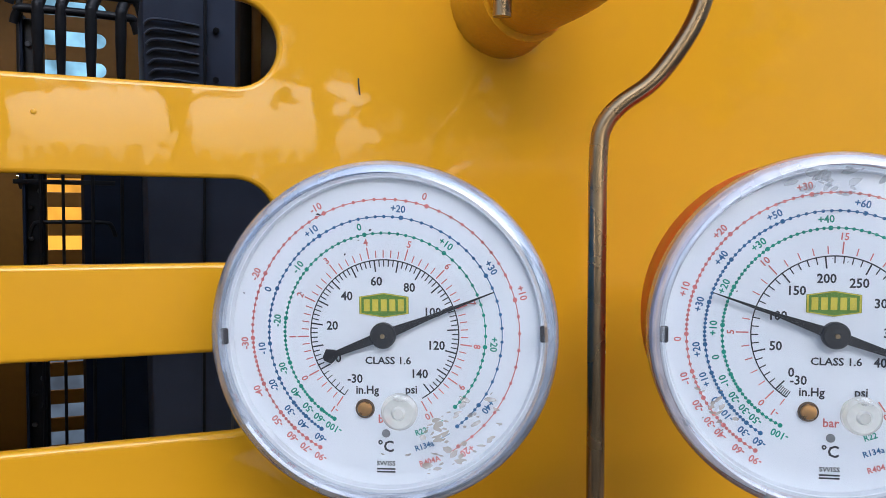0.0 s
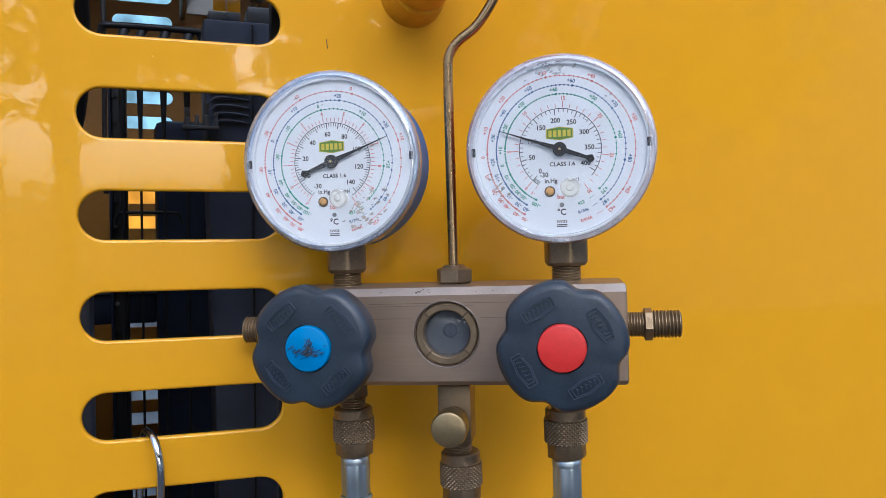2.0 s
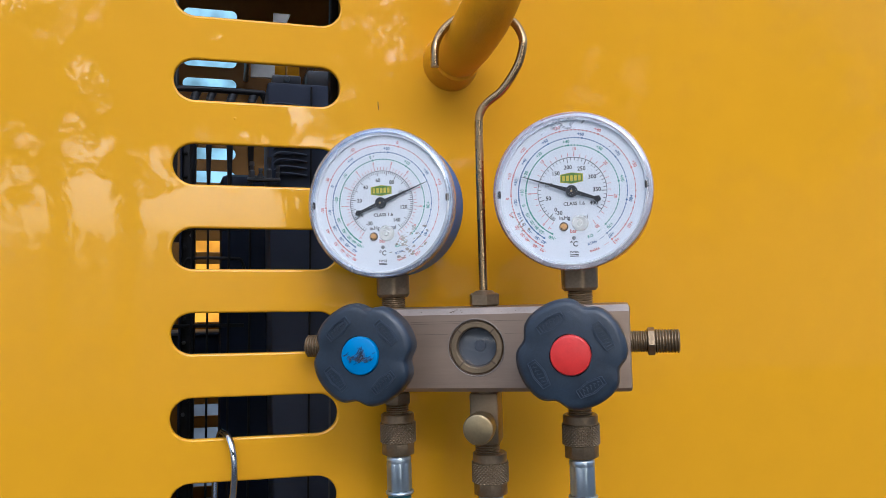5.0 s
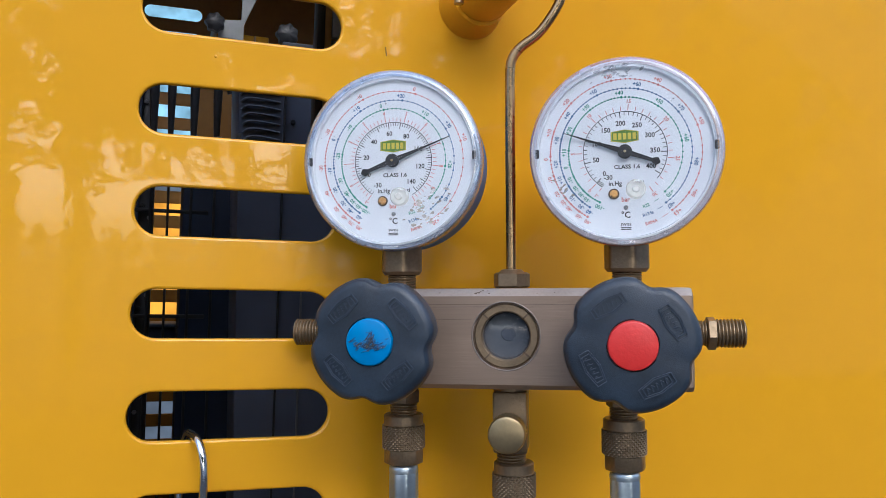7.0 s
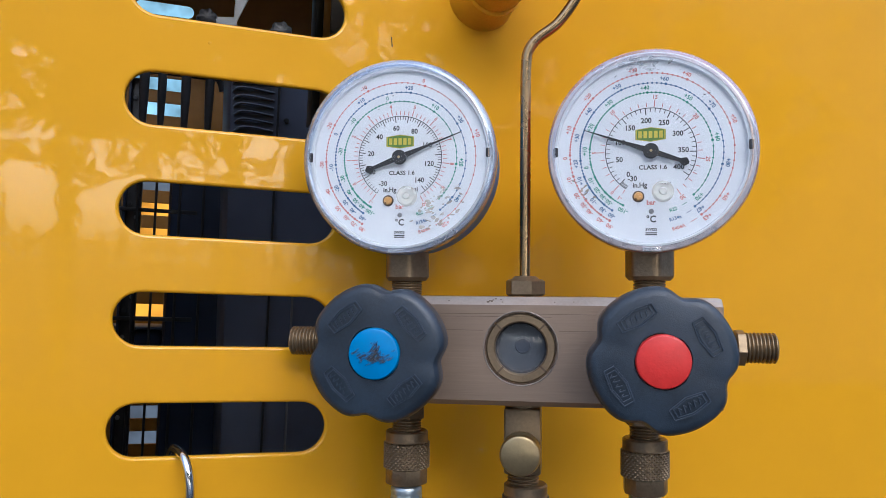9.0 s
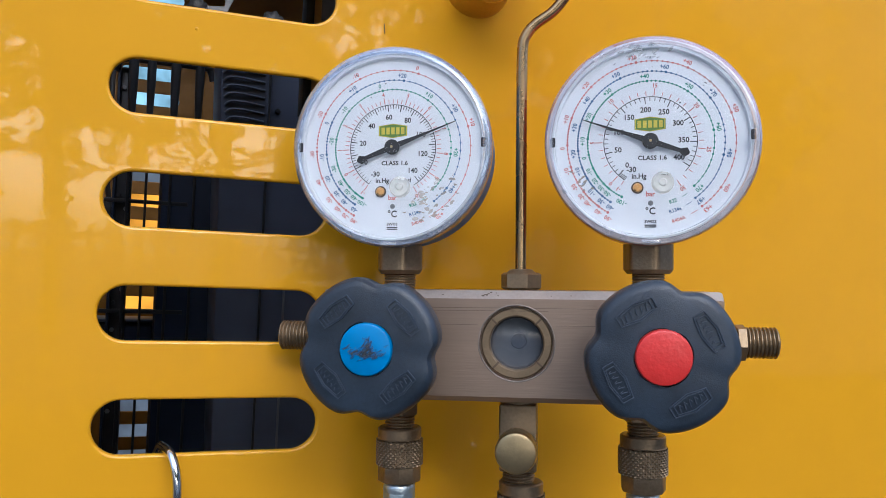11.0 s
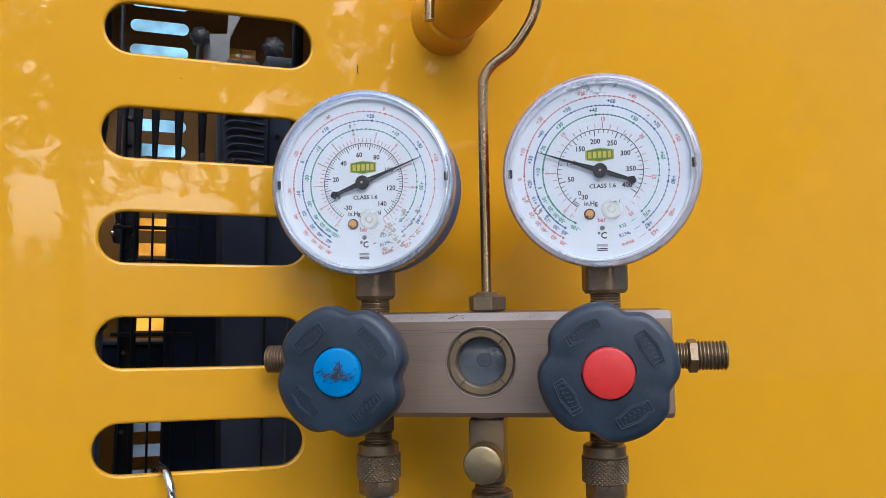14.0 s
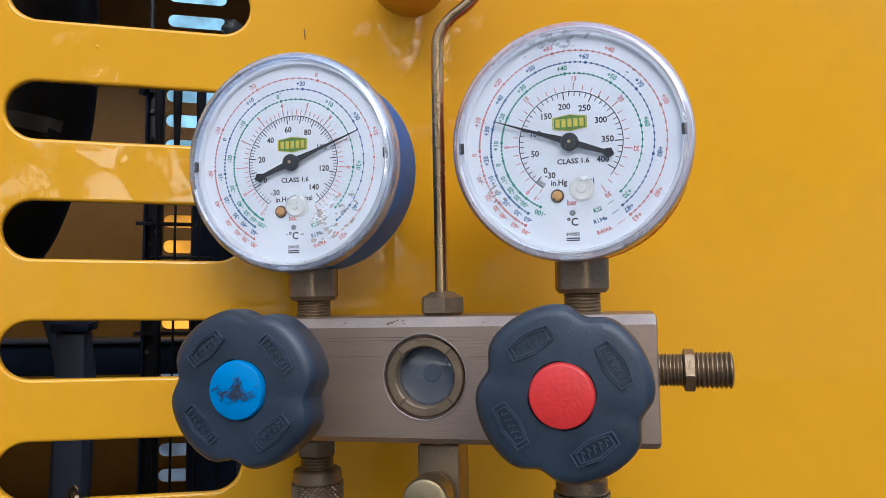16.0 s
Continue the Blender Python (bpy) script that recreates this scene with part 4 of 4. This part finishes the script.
# black tube guard in front of the rear slots
guard = thing("tube_guard", "black painted tube guard with upright bars and two top rails", "guard")
for x, r in ((-0.173, 0.0062), (-0.1514, 0.0056), (-0.1223, 0.0062), (-0.0927, 0.006)):
    bm = bmesh.new()
    tube(bm, curve([(x, 0.72, 0.56), (x, 0.72, 1.2), (x, 0.72, 1.42), (x, 0.72, 1.555), (x + 0.001, 0.722, 1.575), (x + 0.005, 0.727, 1.586)], 8), lambda k: r * (0.3 + 0.7 * min(1, max(0, (k - 0.4) * 6))), 12)
    part("upright_bar", bm, BLACK, guard)
for z, x0, x1 in ((1.588, -0.2, -0.072), (1.568, -0.196, -0.076), (1.345, -0.185, -0.1)):
    bm = bmesh.new()
    tube(bm, curve([(x0, 0.726, z - 0.016), (x0 + 0.004, 0.724, z - 0.004), (x0 + 0.014, 0.722, z), (x1 - 0.014, 0.722, z), (x1 - 0.004, 0.724, z - 0.004), (x1, 0.726, z - 0.016)], 6), 0.0045 if z > 1.4 else 0.0022, 12)
    part("cross_bar", bm, BLACK, guard)
for z in (1.2475, 1.2945, 1.388):
    part("thin_rail", box(bmesh.new(), (-0.2, 0.727, z - 0.0025), (-0.1, 0.731, z + 0.0025), 0.0006), BLACK, guard)

# upright carrier with bolt heads beside the guard
carrier = thing("bolted_carrier", "black steel carrier with rows of bolt heads", "carrier")
part("carrier_plate", box(bmesh.new(), (-0.1885, 0.735, 0.5475), (-0.17, 0.765, 1.56), 0.003), BLACK, carrier)
part("carrier_flange", box(bmesh.new(), (-0.1915, 0.728, 0.5475), (-0.188, 0.775, 1.565), 0.0015), NAVY, carrier)
for k in range(26):
    bm = bmesh.new()
    hexnut(bm, 0.003, 0.0, 0.004, (-0.1838 + 0.009 * (k % 2), 0.735, 1.12 + k * 0.0172), "-y", 0.2 * k)
    part("bolt", bm, GREY if k % 3 == 0 else BLACK, carrier)

# dark tank behind, and a pipe along its top
tank = thing("tank", "near black painted steel tank with rounded edges", "tank")
part("tank_case", box(bmesh.new(), (-0.136, 0.76, 0.56), (0.32, 1.05, 1.472), 0.012), NAVY, tank)
part("tank_strap", box(bmesh.new(), (0.03, 0.752, 0.56), (0.048, 0.759, 1.47), 0.002), BLACK, tank)
beam = thing("cross_beam", "dark blue-grey steel cross beam with a flanged top", "beam")
part("beam_web", box(bmesh.new(), (-0.7415, 0.9, 1.172), (-0.137, 0.95, 1.219), 0.006), NAVY, beam)
part("beam_flange", box(bmesh.new(), (-0.7415, 0.894, 1.2185), (-0.137, 0.956, 1.2235), 0.002), STEEL_BLUE, beam, "blue-grey top flange")

# cooler with a ribbed face, its left edge leaning
cooler = thing("cooler_block", "dark blue-grey cooler block with a ribbed face", "cooler")
bm = bmesh.new()
outline = [(-0.0545, 0.56), (0.32, 0.56), (0.32, 1.567), (-0.0765, 1.567)]
fr, bk = ([bm.verts.new((x, y, z)) for x, z in outline] for y in (0.55, 0.7))
bm.faces.new(fr)
bm.faces.new(bk[::-1])
for i in range(4):
    bm.faces.new((fr[i], bk[i], bk[(i + 1) % 4], fr[(i + 1) % 4]))
bmesh.ops.bevel(bm, geom=bm.edges[:], offset=0.004, segments=2, affect="EDGES", profile=0.5)
part("cooler_case", bm, SLATE, cooler)
# ribs in a lighter slate than the case
for k in range(11):
    z = 1.45 + k * 0.0088
    bm = bmesh.new()
    x0 = -0.0655 - 0.0009 * k
    tube(bm, curve([(x0, 0.5495, z - 0.003), (x0 + 0.006, 0.548, z + 0.0015), (x0 + 0.02, 0.5475, z + 0.002), (-0.0268, 0.5495, z)], 6), 0.0013, 8)
    part("rib", bm, SLATE_EDGE, cooler)
part("seam_strip", box(bmesh.new(), (-0.0232, 0.5455, 0.6), (-0.0205, 0.5498, 1.563), 0.0008), BLACK, cooler)
for z in (1.49, 1.535):
    bm = bmesh.new()
    hexnut(bm, 0.003, 0.0, 0.003, (-0.012, 0.55, z), "-y", 0.3)
    part("bolt", bm, BLACK, cooler)
# thin grey strip added to draw the upright highlight on the face
part("edge_strip", box(bmesh.new(), (0.0035, 0.547, 0.7), (0.0058, 0.5498, 1.29), 0.0006), GREY, cooler, "grey strip set as a highlight on the cooler")

# row of small grey valves on the cooler's shoulder
valves = thing("valve_row", "grey metal valves in a row on the cooler", "valve")
part("valve_base", box(bmesh.new(), (-0.1, 0.535, 1.44), (-0.06, 0.548, 1.4445), 0.001), GREY, valves)
for k, (h, r) in enumerate(((0.02, 0.0035), (0.012, 0.003), (0.026, 0.0035), (0.016, 0.0028))):
    bm = bmesh.new()
    lathe(bm, [(0, 0.0), (r, 0.0), (r, h * 0.4), (r * 0.7, h * 0.45), (r * 0.7, h * 0.7), (r * 0.9, h * 0.75), (r * 0.8, h), (0, h)], (-0.0945 + 0.0105 * k, 0.5415, 1.4447), "z", 16)
    part("valve", bm, GREY, valves)

# corner post near the front
post = thing("corner_post", "black upright post with a yellow edge strip", "post")
part("post_bar", box(bmesh.new(), (-0.0362, 0.215, 1.43), (-0.0302, 0.235, 2.102), 0.001), BLACK, post)
part("edge_strip", box(bmesh.new(), (-0.03, 0.217, 1.43), (-0.0248, 0.233, 2.102), 0.001), YELLOW_IN, post, "yellow painted edge strip")
part("side_sheet", box(bmesh.new(), (-0.0246, 0.219, 1.43), (0.06, 0.224, 1.4985), 0.001), GREY, post)
part("side_sheet", box(bmesh.new(), (-0.0246, 0.219, 1.5003), (0.06, 0.224, 2.102), 0.001), GREY, post)


def star_knob(at, r):
    ob = thing("star_knob", "black plastic star knob on the far inner wall", "knob", Matrix.Translation(at), group="star knobs")
    bm = bmesh.new()
    lathe(bm, [(0, 0.0), (r, 0.0), (r * 1.02, 0.004), (r * 0.95, 0.014), (r * 0.5, 0.018), (0, 0.018)], (0, 0, 0), "-y", 48, lambda a: 1 - 0.16 * (0.5 + 0.5 * math.cos(7 * a)))
    part("grip", bm, BLACK, ob)
    bm = bmesh.new()
    lathe(bm, [(0, -0.25), (r * 0.3, -0.25), (r * 0.3, 0.0), (0, 0.0)], (0, 0, 0), "-y", 20)
    part("stud", bm, GREY, ob)


star_knob((-0.095, 1.0, 1.725), 0.017)
star_knob((0.026, 1.0, 1.7185), 0.02)
bm = bmesh.new()
vs = [(-0.0885, 1.68), (-0.046, 1.68), (-0.046, 1.735), (-0.0185, 1.80), (-0.049, 1.80), (-0.0505, 1.742), (-0.0885, 1.738)]
lo = [bm.verts.new((x, 1.02, z)) for x, z in vs]
hi = [bm.verts.new((x, 1.03, z)) for x, z in vs]
bm.faces.new(lo)
bm.faces.new(hi[::-1])
for i in range(len(vs)):
    bm.faces.new((lo[i], lo[(i + 1) % len(vs)], hi[(i + 1) % len(vs)], hi[i]))
tagged(part("bent_bracket", bm, GREY, None, "", False), "pale grey bent steel bracket before the far wall", "bracket")
hatch = thing("hatch_plate", "bright yellow painted plate on the far inner wall", "plate")
part("plate", box(bmesh.new(), (-0.04, 1.19, 1.72), (0.012, 1.2455, 1.765), 0.002), YELLOW, hatch)
part("plate_rib", box(bmesh.new(), (-0.017, 1.184, 1.722), (-0.013, 1.1895, 1.763), 0.001), YELLOW_IN, hatch)

# grey junction blocks on top of the cooler
for x0, x1, h in ((-0.07, -0.034, 0.012), (-0.026, 0.03, 0.02), (0.04, 0.13, 0.014)):
    jb = thing("junction_block", "dull grey metal block on top of the cooler", "block", group="blocks on the cooler")
    part("block_body", box(bmesh.new(), (x0, 0.56, 1.5672), (x1, 0.6, 1.5672 + h), 0.002), GREY, jb)
    bm = bmesh.new()
    hexnut(bm, 0.004, 0.0, 0.004, ((x0 + x1) / 2, 0.56, 1.5672 + h * 0.5), "-y", 0.2)
    part("bolt", bm, STEEL, jb)

# hoses, a grey upright and fittings at the left
for pts, r, mtl, lab in (
    ([(-0.22, 0.3, 2.05), (-0.203, 0.3, 1.6), (-0.2, 0.3, 1.47), (-0.212, 0.3, 1.4), (-0.245, 0.31, 1.34), (-0.33, 0.33, 1.3), (-0.5, 0.34, 1.29), (-0.744, 0.34, 1.29)], 0.03, BLACK, "thick black rubber hose bending away inside the housing"),
    ([(-0.235, 0.42, 0.56), (-0.22, 0.42, 0.9), (-0.205, 0.42, 1.18), (-0.215, 0.44, 1.27), (-0.26, 0.46, 1.32), (-0.4, 0.46, 1.33), (-0.744, 0.46, 1.33)], 0.017, SLATE, "dark grey hose arching inside the housing"),
):
    inner = thing("inner_hose", lab, "hose", group="inner hoses")
    bm = bmesh.new()
    tube(bm, curve(pts, 8), r, 18)
    part("hose_tube", bm, mtl, inner)
    for k in (2, 4):
        p, q = Vector(pts[k]), Vector(pts[k + 1])
        bm = bmesh.new()
        tube(bm, [p.lerp(q, f) for f in (0.42, 0.45, 0.55, 0.58)], r * 1.06, 18)
        part("hose_clamp", bm, GREY, inner, "grey steel hose clamp")
upright = thing("frame_upright", "blue-grey steel frame upright inside the housing", "post")
part("upright_bar", box(bmesh.new(), (-0.1925, 0.29, 0.55), (-0.172, 0.32, 1.285), 0.003), SLATE, upright)
part("upright_cap", box(bmesh.new(), (-0.196, 0.286, 1.285), (-0.169, 0.324, 1.292), 0.002), NAVY, upright)
cable = thing("cable_with_plug", "thin black hanging cable with a plug and bright clamp", "cable")
bm = bmesh.new()
tube(bm, curve([(-0.216, 0.95, 2.103), (-0.214, 0.95, 1.8), (-0.213, 0.95, 1.6), (-0.214, 0.95, 1.45), (-0.21, 0.95, 1.4)], 8), 0.004, 12)
part("cable_core", bm, BLACK, cable)
bm = bmesh.new()
lathe(bm, [(0, 1.372), (0.007, 1.373), (0.009, 1.38), (0.009, 1.396), (0.006, 1.404), (0, 1.404)], (-0.21, 0.95, 0), "z", 20)
part("plug_body", bm, BLACK, cable)
bm = bmesh.new()
lathe(bm, [(0, -0.02), (0.006, -0.02), (0.0065, 0.004), (0.003, 0.007), (0, 0.007)], (-0.2, 0.95, 1.388), "x", 18)
part("clamp", bm, CHROME, cable, "bright clamp")


# ---- yard behind the camera: trees, a fence and an added hall, which the paint mirrors ----
BARK = mat("bark", (0.13, 0.1, 0.075), 0.9, vary=0.3, scale=8)
LEAF = mat("leaves", (0.05, 0.085, 0.025), 0.6, vary=0.4, scale=3)


def tree(name, at, height, seed):
    rng = random.Random(seed)
    t = thing(name, "leafy green tree beyond the yard", "tree", Matrix.Translation(at), group="trees round the yard")
    bm = bmesh.new()
    tips = []
    tube(bm, curve([(0, 0, 0), (0.1, 0.05, height * 0.25), (-0.05, 0.1, height * 0.5), (0.1, 0, height * 0.85)], 6), lambda k: 0.2 * (1 - 0.8 * k), 12)
    for k in range(12):
        a, z = rng.uniform(0, 6.28), height * rng.uniform(0.3, 0.75)
        L = rng.uniform(1.0, 2.2)
        e = (L * math.cos(a), L * math.sin(a), z + rng.uniform(0.4, 1.3))
        tips.append(e)
        tube(bm, curve([(0, 0, z), (e[0] * 0.5, e[1] * 0.5, z + 0.3), e], 5), lambda q: 0.06 * (1 - 0.8 * q), 7)
    part("trunk", bm, BARK, t)
    tips += [(0.1, 0, height * 0.85), (0.3, 0.2, height * 0.95)]
    vs, fs = [], []
    for k in range(1250):
        c = tips[rng.randrange(len(tips))]
        p = Vector(c) + Vector((rng.gauss(0, 0.42), rng.gauss(0, 0.42), rng.gauss(0, 0.36)))
        u = Vector((rng.gauss(0, 1), rng.gauss(0, 1), rng.gauss(0, 1))).normalized() * rng.uniform(0.09, 0.19)
        w = u.orthogonal() * 0.6
        n0 = len(vs)
        vs += [p - u, p + w, p + u, p - w]
        fs.append((n0, n0 + 1, n0 + 2, n0 + 3))
    me = bpy.data.meshes.new("crown")
    me.from_pydata([tuple(v) for v in vs], [], fs)
    me.materials.append(LEAF)
    crown = new("crown", me)
    crown.parent = t
    tagged(crown, kind="stuff")


# last three trees added out of view to block and break up mirrored sky
for i, (x, y, h) in enumerate(((-3.6, -8.5, 6.2), (-1.4, -9.5, 6.0), (-7.2, -8.0, 5.8), (-10.4, -7.0, 5.2), (-5.4, -10.2, 6.4), (-2.4, -10.6, 7.0), (3.9, -7.4, 5.0), (0.5, -9.9, 6.8), (2.1, -9.2, 6.1))):
    tree("tree", (x, y, 0), h, i + 3)
fence = thing("slat_fence", "white painted upright slat fence in two rows along the yard", "fence")
for k in range(72):
    x = -9.2 + k * 0.187
    for z0, z1 in ((0.03, 0.655), (0.705, 1.56)):
        part("slat", box(bmesh.new(), (x, -6.8, z0), (x + 0.105, -6.775, z1), 0.004), PALE_SHEET, fence)
    if k % 12 == 0:
        part("post", box(bmesh.new(), (x, -6.9, 0.0), (x + 0.06, -6.84, 1.57), 0.004), GREY, fence)
for z in (0.2, 0.68, 1.4):
    part("rail", box(bmesh.new(), (-9.2, -6.839, z - 0.022), (4.26, -6.801, z + 0.022), 0.004), NAVY, fence)

# unseen hall, added to cover the sky mirrored at the panel's right
hall = thing("hall", "unseen white corrugated sheet hall, added for the paint to mirror", "hall")
part("hall_body", box(bmesh.new(), (5.0, -16, 0), (26, -8.2, 6.4)), GREY, hall, "", False)
bm = bmesh.new()
ridge = [bm.verts.new(p) for p in ((4.8, -16.2, 6.41), (26.2, -16.2, 6.41), (26.2, -12.1, 7.6), (4.8, -12.1, 7.6), (4.8, -8.0, 6.41), (26.2, -8.0, 6.41))]
for f in ((0, 1, 2, 3), (3, 2, 5, 4), (0, 3, 4), (1, 5, 2)):
    bm.faces.new([ridge[i] for i in f])
part("hall_roof", bm, NAVY, hall, "", False)
bm = bmesh.new()
prev = None
for i in range(211):
    x, y = 5.0 + i * 0.1, -8.16 + 0.03 * (i % 2)
    pair = (bm.verts.new((x, y, 0)), bm.verts.new((x, y, 6.35)))
    if prev:
        bm.faces.new((prev[0], pair[0], pair[1], prev[1]))
    prev = pair
part("corrugated_wall", bm, PALE_SHEET, hall, "", False)
